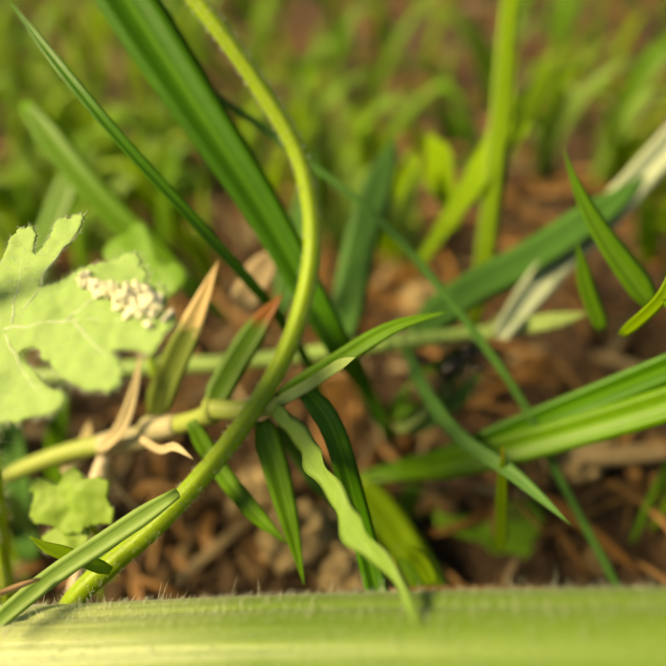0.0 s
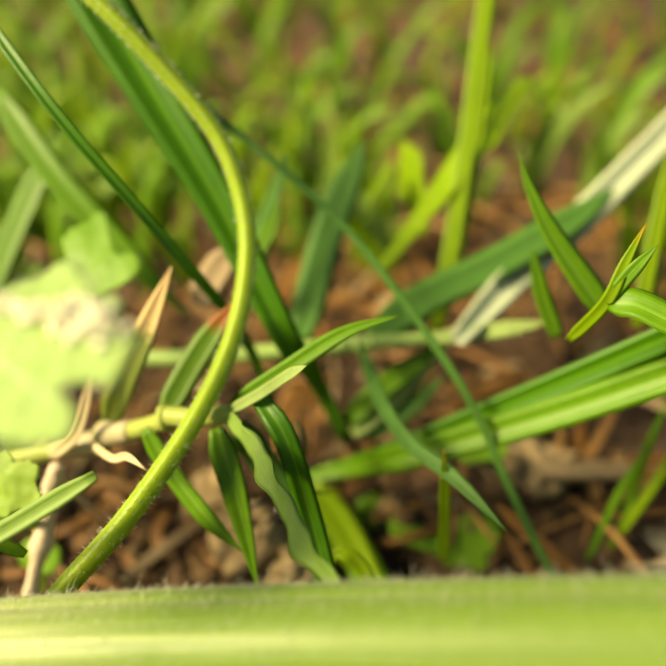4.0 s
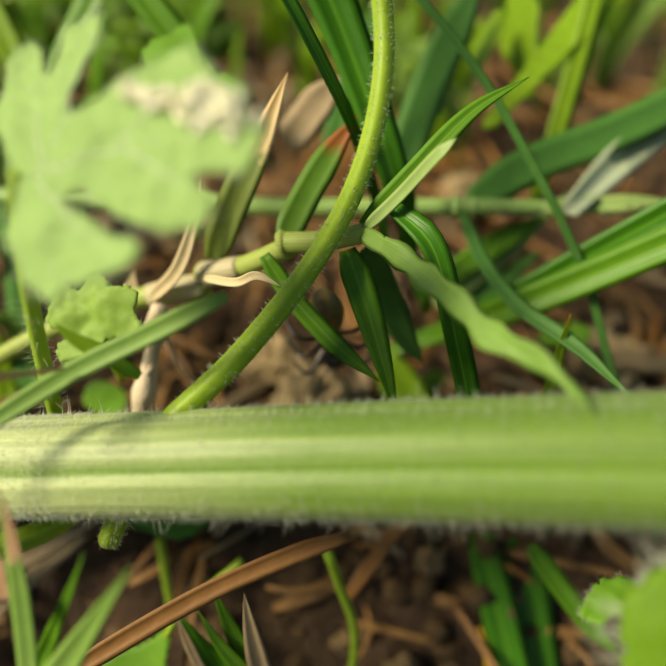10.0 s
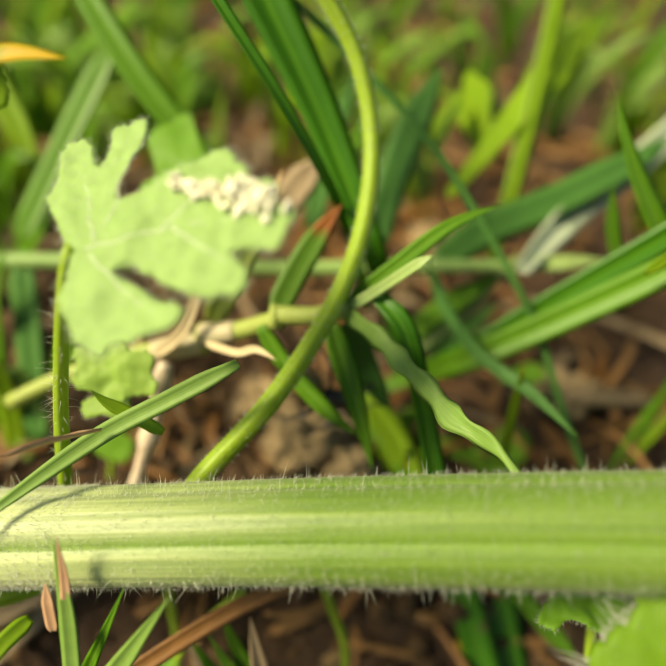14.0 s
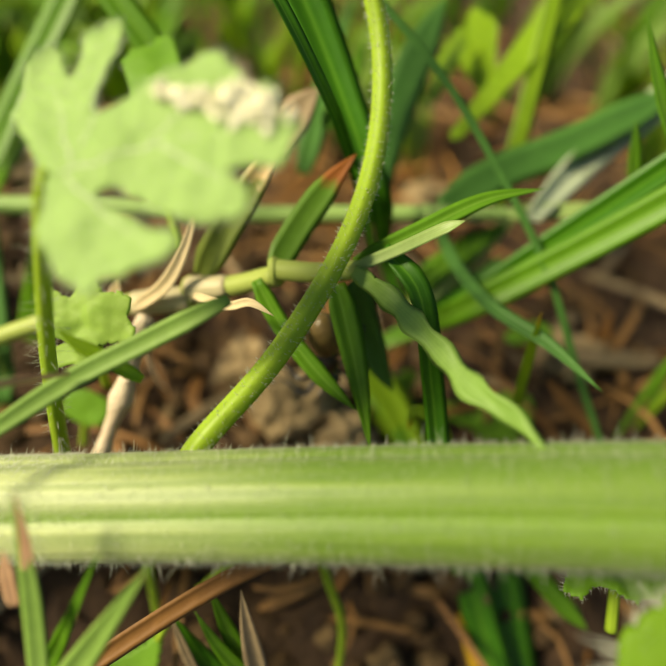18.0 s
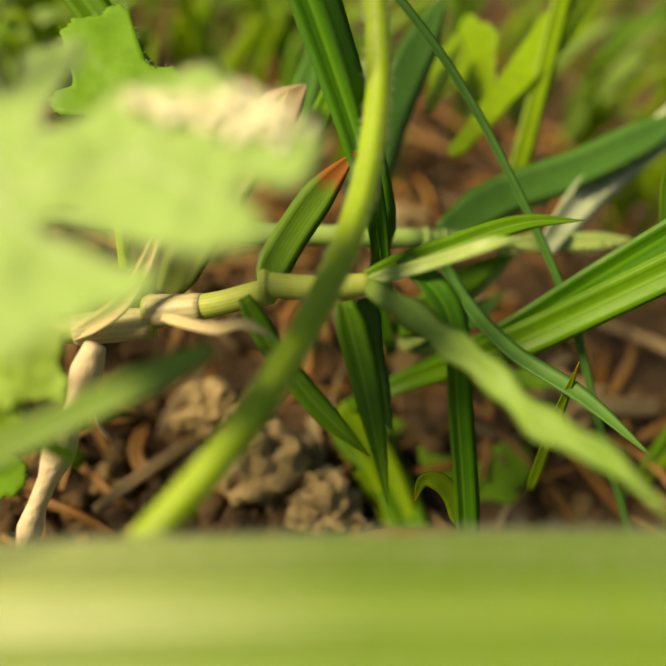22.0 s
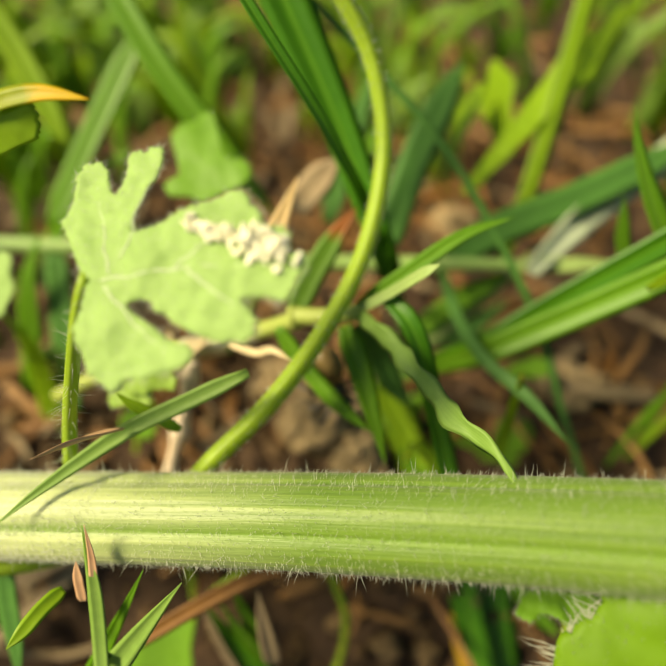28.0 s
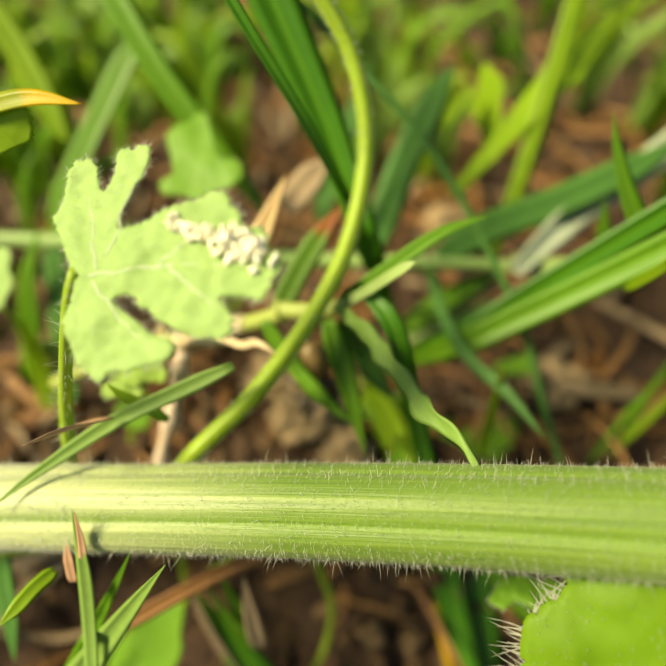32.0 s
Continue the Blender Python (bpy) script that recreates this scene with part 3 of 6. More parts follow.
for k in range(150):
    f = rng.uniform(0.0, 0.5) if k < 50 else min(1.08, rng.normal(0.86, 0.11))
    base = np.array((-10.7, 31.2, 58.3)) * (1 - f) + np.array((-3.9, 28.9, 57.4)) * f
    wide = 0.28 if k < 50 else 0.46
    p = lay_on(leaf_mesh, [base + rng.normal(0, wide, 3)], 0.15 + 0.28 * rng.random())[0]
    fl = pebble(rng.uniform(0.18, 0.42) * (0.75 + 0.4 * f), k, 0.75, 3, 0.55)
    fl.transform(Matrix.Translation(Vector(p) * 0.001) @ Euler((rng.uniform(0, 6), rng.uniform(0, 6), rng.uniform(0, 6))).to_matrix().to_4x4() @ Matrix.Diagonal((rng.uniform(1.0, 2.4), 0.9, 0.8, 1)))
    fluff.append(fl)
fluff = joined("leaf_debris", fluff, FLUFF, "crumbly pale yellow debris stuck on the lobed leaf", "debris")

# ---------------------------------------------------------------- curved hairy stalk
stalk = empty("curved_weed", "slender curved yellow-green hairy weed stalk", "weed")
me = tube([(-19.5, 22.0, 17.0), (-16.9, 23.5, 22.8), (-13.8, 25.4, 28.9), (-6.4, 31.6, 33.1), (0.0, 39.8, 37.1), (4.0, 47.7, 41.3), (5.7, 55.7, 47.2), (4.4, 61.4, 53.9), (0.7, 64.8, 59.7), (-6.0, 68.7, 67.4), (-14.5, 74.6, 74.5)], [1.02, 1.0, 0.95, 0.93, 0.9], n=90, k=20, ridges=5, depth=0.05, name="stalk")
st = part("stalk", me, PETIOLE, stalk)
part("hairs", hairs_on(me, 3000, 0.42, rng, radius=0.028), HAIR, st, "short fine hairs")["kind"] = "stuff"

# ---------------------------------------------------------------- front grass runner
runner = empty("grass_runner", "jointed pale yellow-green grass runner with dry sheaths and short blades", "grass runner")
part("internode", tube([(-37.9, 41.9, 17.3), (-31.7, 43.4, 20.1), (-22.8, 44.6, 23.5), (-13.0, 44.6, 26.0)], [0.95, 1.05, 1.15, 1.25], n=16, k=12), CULM, runner)
part("internode", tube([(-13.7, 45.4, 26.6), (-9.0, 44.3, 29.0), (-5.5, 43.4, 31.6), (-4.3, 42.7, 32.8)], [1.35, 1.15, 1.05, 1.1], n=16, k=12), CULM, runner)
part("internode", tube([(-4.7, 43.4, 32.9), (-0.7, 42.3, 34.1), (3.3, 41.9, 35.4)], [1.1, 1.0, 0.95], n=16, k=12), CULM, runner)
part("sheath", tube([(-13.4, 45.3, 26.8), (-11.4, 44.8, 27.8), (-9.2, 44.2, 29.0)], [1.5, 1.42, 1.2], n=10, k=12), SHEATH_PALE, runner, "pale pinkish papery sheath round the joint")
part("sheath", tube([(-19.5, 44.7, 24.4), (-16.0, 44.8, 25.3), (-13.3, 44.7, 26.0)], [1.35, 1.5, 1.35], n=10, k=12), SHEATH_PALE, runner, "whitish swollen sheath")
part("node", tube([(-14.0, 45.4, 26.6), (-13.5, 45.5, 26.7), (-12.7, 45.4, 27.0)], [1.15, 1.55, 1.2], n=8, k=12), CULM, runner)
part("node", tube([(-5.2, 43.4, 32.8), (-4.7, 43.4, 32.9), (-4.2, 43.4, 33.0)], [1.05, 1.35, 1.1], n=8, k=12), CULM, runner)
part("dry_tipped_blade", ribbon([(-12.2, 45.8, 28.6), (-9.6, 48.3, 33.8), (-6.8, 50.9, 38.7), (-4.0, 54.8, 44.2)], 3.3, taper=0.6, fold=0.5), BLADE_STRAW, runner, "folded blade with a long straw-coloured tip")
part("dry_tipped_blade", ribbon([(-4.7, 44.0, 32.5), (-2.3, 48.0, 35.2), (0.3, 51.4, 37.9), (2.8, 53.7, 40.5)], 3.0, taper=0.45), BLADE_TIPPED, runner, "blade with a brown withered tip")
lifted = [part("blade", ribbon([(2.9, 41.6, 36.0), (6.2, 41.4, 39.1), (8.9, 40.6, 42.7), (10.7, 40.6, 44.3)], 1.2, taper=0.15, twist=(0, 30)), BLADE_PALE, runner, "short pale yellow-green blade"),
          part("blade", ribbon([(2.9, 42.4, 35.8), (8.3, 44.5, 39.1), (14.1, 46.7, 42.5), (19.6, 47.8, 44.2)], 1.8, taper=0.5), BLADE, runner)]
part("wavy_blade", ribbon([(2.8, 41.1, 36.0), (6.4, 35.7, 37.2), (8.9, 30.7, 38.2), (10.8, 26.7, 38.8), (13.1, 23.4, 39.9), (14.6, 20.4, 40.4), (15.2, 18.9, 40.5)], 2.1, wave=0.45, fold=0.12, taper=0.35, n=44, face=(-0.55, -0.50, 0.67)), BLADE_WAVY, runner, "pale green blade with a wavy margin")
part("blade", ribbon([(5.4, 42.7, 37.7), (8.7, 38.2, 36.6), (11.2, 33.4, 29.6), (13.1, 28.7, 23.4), (15.0, 24.6, 16.9)], 2.3, taper=0.2, fold=0.5, n=24), BLADE_DARK, runner, "narrow dark green blade")
part("blade", ribbon([(1.4, 41.1, 34.0), (3.2, 36.8, 30.6), (4.7, 32.6, 27.3), (6.0, 28.5, 24.1)], 2.8, taper=0.75, fold=0.45), BLADE, runner)
part("blade", ribbon([(3.3, 42.3, 33.3), (5.6, 41.7, 27.0), (8.0, 40.2, 22.5), (10.4, 39.0, 19.1)], 3.2, taper=0.45), BLADE_BLUE, runner)
part("blade", ribbon([(-6.4, 41.8, 32.8), (-3.6, 38.5, 30.2), (0.3, 34.6, 28.1), (4.3, 31.5, 26.5)], 1.9, taper=0.35), BLADE, runner)
part("dry_sheath", ribbon([(-12.4, 41.5, 30.1), (-8.8, 38.3, 32.6), (-6.7, 37.4, 34.3), (-4.5, 35.7, 34.7)], 0.85, taper=0.3, fold=0.6), SHEATH, runner, "split straw-coloured sheath")
part("dry_sheath", ribbon([(-19.5, 43.7, 24.6), (-15.8, 44.0, 28.4), (-13.8, 45.8, 32.4), (-12.6, 48.6, 36.8)], 1.5, taper=0.6, fold=0.6), SHEATH, runner, "split straw-coloured sheath")
part("dry_sheath", ribbon([(-25.3, 43.5, 21.0), (-22.4, 45.5, 22.5), (-21.5, 47.4, 25.7)], 2.4, taper=0.6, fold=0.5), SHEATH, runner)
part("prop_root", tube([(-17.4, 41.2, 26.6), (-18.4, 38.9, 23.2), (-19.5, 36.0, 19.7), (-21.3, 32.7, 14.7), (-22.5, 29.9, 9.3)], [0.8, 1.25, 0.75, 0.85, 1.3, 0.75, 0.7, 1.0, 0.6, 0.7], n=40, k=8, ridges=3, depth=0.12, name="prop_root"), ROOT, runner, "knobbly pale root reaching down to the soil")
part("rootlet", tube([(-18.4, 37.0, 22.0), (-20.6, 35.2, 19.1), (-20.6, 35.2, 16.7)], [0.4, 0.3, 0.15], n=10, k=6, name="rootlet"), ROOT, runner)
part("rootlet", tube([(-18.1, 41.0, 24.0), (-17.7, 42.9, 13.1), (-16.9, 44.5, 7.7)], [0.35, 0.25, 0.15], n=10, k=6, name="rootlet"), ROOT, runner)

# ---------------------------------------------------------------- tall blades behind the stalk
shoot("long dark green folded grass blades rising behind the stalk",
      ([(12.2, 52.9, 13.4), (8.9, 56.4, 22.8), (6.5, 53.1, 33.4), (0.8, 62.4, 45.6), (-5.6, 71.0, 56.5), (-11.3, 78.5, 66.5), (-17.4, 86.4, 78.4)], 6.4, BLADE_DARK, dict(taper=0.15, base=0.22, rise=0.75, fold=0.5, n=34)))
narrow = shoot("narrow dark green blade leaning beside the broad blade",
      ([(5.4, 50.9, 25.9), (3.7, 53.2, 32.7), (1.7, 53.7, 38.8), (-0.4, 53.3, 44.3), (-4.9, 54.5, 52.7), (-10.4, 58.0, 60.3), (-15.3, 63.1, 66.0), (-21.2, 70.7, 71.9)], 1.25, BLADE_DARK, dict(taper=0.2, fold=0.6, n=34)))

# ---------------------------------------------------------------- pair of ribbed blades and the crown they grow from
pair = shoot("pair of long bright green ribbed grass blades from one crown",
      ([(6.8, 49.6, 8.4), (14.3, 49.6, 13.4), (19.9, 46.0, 22.1), (27.9, 46.3, 28.1), (36.0, 46.5, 34.8), (43.0, 46.1, 42.0), (51.5, 45.7, 50.7), (57.2, 44.2, 58.7)], 3.6, BLADE, dict(base=0.42, rise=0.3, taper=0.1, fold=0.5, twist=(0, 12), n=40)),
      ([(6.7, 49.9, 7.9), (14.2, 50.4, 13.2), (20.0, 47.2, 22.2), (28.2, 48.7, 29.2), (36.3, 49.8, 36.6), (43.5, 50.1, 44.3), (52.1, 50.4, 53.6), (58.0, 49.4, 61.9)], 3.4, BLADE_DARK, dict(base=0.42, rise=0.3, taper=0.1, fold=0.4, twist=(0, -15), n=40)))
shoot("short folded grass blades at the foot of the crown",
      ([(6.8, 50.5, 7.5), (11.4, 44.5, 2.8), (14.4, 36.0, -2.2), (16.5, 28.0, -6.8)], 4.2, BLADE_LIME, dict(taper=0.5, fold=0.5)),
      ([(6.9, 49.1, 3.1), (11.0, 45.3, 2.6), (14.4, 37.9, -0.7), (16.2, 31.4, -4.1)], 4.6, BLADE, dict(taper=0.4, fold=0.5)),
      ([(6.9, 49.3, 3.3), (9.2, 45.7, 1.2), (11.9, 40.5, -1.2), (13.9, 33.8, -4.7)], 2.6, BLADE_LIME, dict(taper=0.4)),
      ([(6.6, 49.6, 1.8), (8.5, 50.5, 4.2), (10.5, 50.9, 5.3)], 3.0, BLADE_YELLOW, dict(taper=0.6)))
shoot("folded grass shoot with pale blades lying over the runner",
      ([(12.5, 54.5, 15.6), (17.4, 56.6, 18.8), (22.9, 58.9, 21.4), (27.0, 60.1, 23.2)], 3.4, BLADE, dict(base=0.6)),
      ([(13.2, 53.1, 14.5), (18.9, 56.0, 17.5), (25.2, 59.6, 22.0), (30.1, 62.7, 25.3)], 2.6, BLADE_PALE, dict(base=0.6)),
      ([(14.3, 53.4, 13.9), (20.5, 54.9, 15.9), (26.6, 57.7, 19.7)], 2.6, BLADE_BLUE))

# ---------------------------------------------------------------- back runner
back = empty("grass_runner", "green creeping grass runner beaded with dew", "grass runner")
part("internode", tube([(-70.4, 67.6, 22.5), (-26.1, 63.5, 24.2), (-9.4, 61.0, 24.7), (3.1, 59.4, 25.6), (15.3, 59.1, 25.7)], [1.25, 1.2, 1.1], n=30, k=12), CULM_BACK, back)
part("internode", tube([(15.3, 59.1, 25.7), (23.8, 59.0, 25.6), (32.3, 58.8, 25.5)], [1.1, 0.95, 0.6], n=24, k=12), CULM_BACK, back)
part("node", tube([(14.3, 59.1, 25.7), (14.9, 59.1, 25.7), (15.5, 59.1, 25.7)], [1.1, 1.35, 1.1], n=8, k=12), CULM_BACK, back)
part("node", tube([(16.6, 59.1, 25.7), (17.0, 59.1, 25.7), (17.4, 59.1, 25.7)], [1.05, 1.3, 1.05], n=8, k=12), CULM_BACK, back)
part("blade", ribbon([(7.4, 61.7, 25.3), (9.8, 67.6, 29.9), (13.5, 75.1, 35.8), (19.3, 83.7, 43.3)], 4.8, taper=0.3, fold=0.15), BLADE_BLUE, back)
part("blade", ribbon([(-0.8, 67.3, 26.4), (1.6, 74.9, 30.7), (4.3, 82.7, 35.1), (7.4, 90.5, 40.4)], 3.4, taper=0.6), BLADE_BLUE, back)
part("blade", ribbon([(1.8, 64.2, 34.7), (3.7, 67.4, 37.2), (5.6, 69.8, 39.1), (6.8, 73.0, 41.5)], 2.2, taper=0.5), BLADE, back)
part("blade", ribbon([(16.7, 59.5, 26.1), (24.3, 63.5, 28.4), (34.5, 67.1, 30.3), (42.5, 70.4, 32.1), (49.5, 73.6, 33.8), (54.2, 76.3, 35.5)], 4.9, taper=0.3, fold=0.2, n=30), BLADE_BLUE, back)
part("pale_blade", ribbon([(27.2, 56.0, 27.0), (34.4, 63.8, 27.4), (41.6, 69.7, 29.1), (49.3, 74.1, 32.5), (67.3, 86.0, 41.0), (92.2, 102.3, 52.9)], 4.4, taper=0.1, fold=0.7, n=30), WET, back, "wet blade showing its pale underside")
part("blade", ribbon([(25.4, 58.4, 26.0), (31.2, 58.0, 26.5), (35.7, 57.6, 27.1), (39.8, 57.9, 27.3)], 2.2, taper=0.4), BLADE_PALE, back, "dewy pale blade")
part("blade", ribbon([(15.6, 57.9, 25.6), (16.8, 50.1, 24.9), (19.2, 42.7, 25.2), (23.2, 36.6, 26.0), (26.9, 30.3, 25.7)], 1.7, taper=0.3), BLADE_BLUE, back)
drops = []
for k in range(46):
    f = rng.random()
    p = np.array((18.3, 57.4, 25.7)) * (1 - f) + np.array((37.5, 56.1, 26.7)) * f if k < 22 else np.array((29.7, 59.6, 24.5)) * (1 - f) + np.array((43.3, 68.7, 31.2)) * f
    d = pebble(rng.uniform(0.12, 0.42), k, 1.0, 2, 0.0)
    d.transform(Matrix.Translation(Vector(p + np.array((0, rng.normal(0, 0.5), rng.normal(0.2, 0.45)))) * 0.001))
    drops.append(d)
joined("dew_drops", drops, WATER, "tiny clear dew drops on the grass runner", "dew")

shoot("long narrow blue-green blade arching across the clearing",
      ([(-5.8, 75.8, 57.7), (3.6, 70.1, 50.8), (13.9, 62.7, 42.6), (21.7, 54.4, 33.6), (27.4, 46.9, 25.3), (30.8, 40.1, 17.5), (35.6, 31.5, 7.4), (38.0, 25.5, 0.3)], 1.0, BLADE_BLUE, dict(taper=0.12, n=34)))
shoot("green grass blade with a yellow tip",
      ([(42.1, 49.8, 34.8), (37.2, 53.8, 41.7), (34.7, 56.8, 46.4), (33.6, 59.6, 50.1)], 3.2, BLADE, dict(taper=0.85)),
      ([(38.1, 51.4, 30.4), (36.3, 53.8, 35.3), (35.3, 56.1, 40.3)], 2.0, BLADE))
shoot("tall upright yellow-green grass blades",
      ([(26.2, 63.4, 21.9), (29.6, 71.3, 30.1), (33.3, 80.8, 39.7), (37.2, 91.8, 52.2), (40.9, 101.4, 63.4)], 2.6, BLADE_LIME, dict(taper=0.1)),
      ([(27.1, 65.1, 21.8), (31.2, 73.6, 29.8), (36.0, 85.2, 40.3), (39.9, 97.2, 52.0)], 2.0, BLADE_LIME, dict(taper=0.1)))
shoot("small forked grass sprout with a water drop",
      ([(35.9, 44.5, 36.3), (38.2, 43.7, 41.4), (39.8, 45.0, 44.9), (41.7, 46.6, 47.9)], 1.3, BLADE_YELLOW),
      ([(38.2, 43.7, 41.4), (40.3, 44.3, 44.4), (42.3, 44.9, 46.6)], 1.3, BLADE),
      ([(38.6, 43.6, 41.4), (40.3, 42.2, 42.0), (42.7, 39.8, 41.6), (46.1, 37.2, 41.4)], 3.0, BLADE, dict(taper=0.3)), name="grass_sprout")
shoot("thin yellow-tipped grass sprout", ([(22.0, 34.1, 14.2), (22.3, 36.7, 22.0), (22.3, 38.2, 28.9)], 1.3, BLADE_YELLOW), name="grass_sprout")
shoot("small curled yellow-green grass sprout",
      ([(13.6, 31.1, 14.8), (12.7, 32.8, 16.8), (11.3, 33.6, 18.2), (9.9, 33.8, 18.1), (9.3, 32.7, 16.4)], 1.8, BLADE_YELLOW, dict(taper=0.5)), name="grass_sprout")
shoot("sparse upright green grass blades in the bare soil",
      ([(48.4, 41.9, -0.5), (50.4, 46.3, 9.6), (54.1, 50.7, 19.8)], 1.3, BLADE, dict(taper=0.4)),
      ([(42.6, 39.1, 0.8), (47.0, 43.7, 10.5), (50.4, 45.7, 17.1)], 1.1, BLADE, dict(taper=0.4)),
      ([(50.1, 55.7, 26.8), (53.1, 61.9, 33.6), (57.7, 71.6, 44.9)], 2.2, BLADE_YELLOW, dict(taper=0.4)),
      ([(45.6, 40.1, 1.8), (54.5, 46.5, 13.2), (65.6, 56.9, 28.7)], 1.5, BLADE_YELLOW, dict(taper=0.5)))
shoot("withered orange grass blade standing in the soil", ([(44.2, 46.2, -14.1), (45.5, 51.5, -6.5), (47.7, 57.1, 1.6), (49.1, 60.0, 5.8)], 4.0, STRAW_RED, dict(taper=0.4)), name="dead_grass", category="dead grass")
shoot("thin reddish dead grass stalk", ([(30.6, 42.6, 10.7), (36.4, 38.8, 5.7), (42.7, 34.9, -0.2)], 1.8, STRAW_RED, dict(base=0.1)), name="dead_grass", category="dead grass")

# ---------------------------------------------------------------- broad-leaved weeds
herb("green broad-leaved weed seedling close to the soil", [([(24.4, 40.5, -7.1), (24.7, 44.7, -1.3)], 0.7)],
     [[((24.0, 43.8, -0.6), (19.1, 46.2, 1.0), 1.5, 2.2)], [((25.1, 43.6, -0.6), (29.4, 44.7, 0.6), 2.0, 3.2), ((26.1, 42.7, -1.4), (29.3, 39.6, -3.6), 2.0, 2.6)],
      [((29.1, 51.6, 9.4), (32.7, 52.0, 9.9), 1.4, 2.0)]], HERB, cell=0.4)
herb("cluster of small green weed leaves on bare soil", [([(17.6, 42.0, -11.9), (18.8, 46.2, -5.3)], 0.6)],
     [[((17.5, 48.7, -1.7), (14.8, 50.5, -0.4), 2.0, 2.6)], [((19.7, 47.4, -2.6), (20.3, 44.0, -5.3), 3.5, 4.2), ((20.8, 46.8, -3.1), (27.3, 47.7, -1.8), 2.0, 1.8)]], HERB, cell=0.5)
herb("light green lobed weed leaves behind the runner", [([(-16.1, 52.8, 26.1), (-16.9, 58.5, 35.5)], 0.6)],
     [[((-16.4, 61.6, 38.7), (-19.4, 67.0, 41.4), 3.2, 2.0), ((-15.8, 62.7, 39.8), (-16.7, 68.9, 42.4), 2.4, 1.4), ((-15.9, 61.9, 39.1), (-12.2, 61.4, 39.8), 3.0, 2.0), ((-17.0, 61.2, 38.5), (-20.6, 60.9, 38.0), 2.0, 1.4)]], HERB, cell=0.4, notch=0.35, notches=3.7, hair=120)
herb("light green weed leaf at the clearing's edge", [([(-52.6, 49.6, 14.6), (-46.6, 51.4, 26.7)], 0.6)],
     [[((-45.2, 50.8, 31.3), (-41.6, 51.6, 33.4), 3.2, 1.5), ((-45.2, 50.8, 31.3), (-41.6, 49.3, 31.3), 3.2, 1.7), ((-46.2, 50.2, 30.8), (-42.7, 47.7, 29.9), 3.2, 1.7)]], LOBED, cell=0.35, notch=0.15, hair=80)
herb("small downy lobed bright green seedling under the runner", [([(-23.9, 39.5, 17.6), (-22.5, 37.4, 28.3)], 0.5)],
     [[((-22.1, 36.3, 30.6), (-25.7, 38.9, 32.1), 1.5, 1.1), ((-22.1, 36.3, 30.6), (-25.5, 36.9, 30.5), 1.6, 1.1), ((-22.1, 36.3, 30.6), (-21.9, 38.8, 32.6), 1.8, 1.35), ((-22.1, 36.3, 30.6), (-19.2, 37.6, 32.2), 1.6, 1.35), ((-22.1, 36.3, 30.6), (-18.4, 35.6, 30.5), 1.5, 1.0)],
      [((-22.1, 35.5, 29.1), (-24.8, 34.7, 28.5), 1.3, 1.1), ((-22.1, 35.5, 29.1), (-21.8, 34.2, 28.5), 1.3, 1.1)]], SEEDLING, cell=0.3, notch=0.24, notches=3.3, hair=90, ripple=0.5)
herb("small round fresh green seedling leaf on the soil", [([(-30.0, 40.1, 4.6), (-28.7, 41.0, 9.4)], 0.5)], [[((-29.1, 41.8, 10.8), (-27.7, 41.2, 10.3), 2.1, 2.1)]], HERB, cell=0.4)
herb("ovate green leaf on a thin stalk near the soil", [([(-10.5, 23.5, 5.5), (-16.7, 19.4, 3.0), (-18.7, 17.2, 1.1)], 0.55)],
     [[((-18.9, 17.0, 0.9), (-22.6, 12.9, -2.8), 0.8, 4.0), ((-22.6, 12.9, -2.8), (-25.4, 10.0, -5.3), 4.0, 4.0), ((-25.4, 10.0, -5.3), (-29.2, 6.4, -8.7), 4.0, 1.4)]], HERB, cell=0.45, notch=0.04)
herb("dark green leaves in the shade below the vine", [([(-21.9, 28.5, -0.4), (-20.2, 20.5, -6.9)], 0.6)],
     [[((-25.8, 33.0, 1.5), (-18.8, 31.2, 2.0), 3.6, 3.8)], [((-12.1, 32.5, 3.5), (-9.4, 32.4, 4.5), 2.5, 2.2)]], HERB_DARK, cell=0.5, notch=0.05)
curl = herb("curled yellow-green leaf with a yellow tip", [([(-39.8, 45.7, 47.9), (-29.1, 42.1, 57.6)], 0.6)],
     [[((-28.7, 41.5, 57.9), (-24.9, 41.6, 59.0), 2.0, 1.2), ((-24.9, 41.6, 59.0), (-24.0, 41.9, 60.1), 1.2, 0.6)]], BLADE_LIME, cell=0.35, notch=0.05)
part("blade", ribbon([(-30.5, 42.4, 58.5), (-26.6, 42.4, 60.4), (-22.7, 42.2, 61.3), (-18.6, 41.4, 61.3)], 1.7, taper=0.5), BLADE_CURL, curl)
for k, (a, b, w) in enumerate((((20.0, 69.3, 31.1), (36.7, 85.8, 40.9), 3.0), ((26.8, 77.9, 31.4), (26.1, 86.3, 35.9), 4.0), ((18.1, 76.0, 33.2), (20.9, 81.8, 36.5), 2.6))):
    herb("bright lime weed leaf in sunlit litter", [], [[(a, b, w * 0.35, w), (b, tuple(np.array(b) * 1.5 - np.array(a) * 0.5), w, w * 0.4)]], BLADE_LIME, cell=0.5)

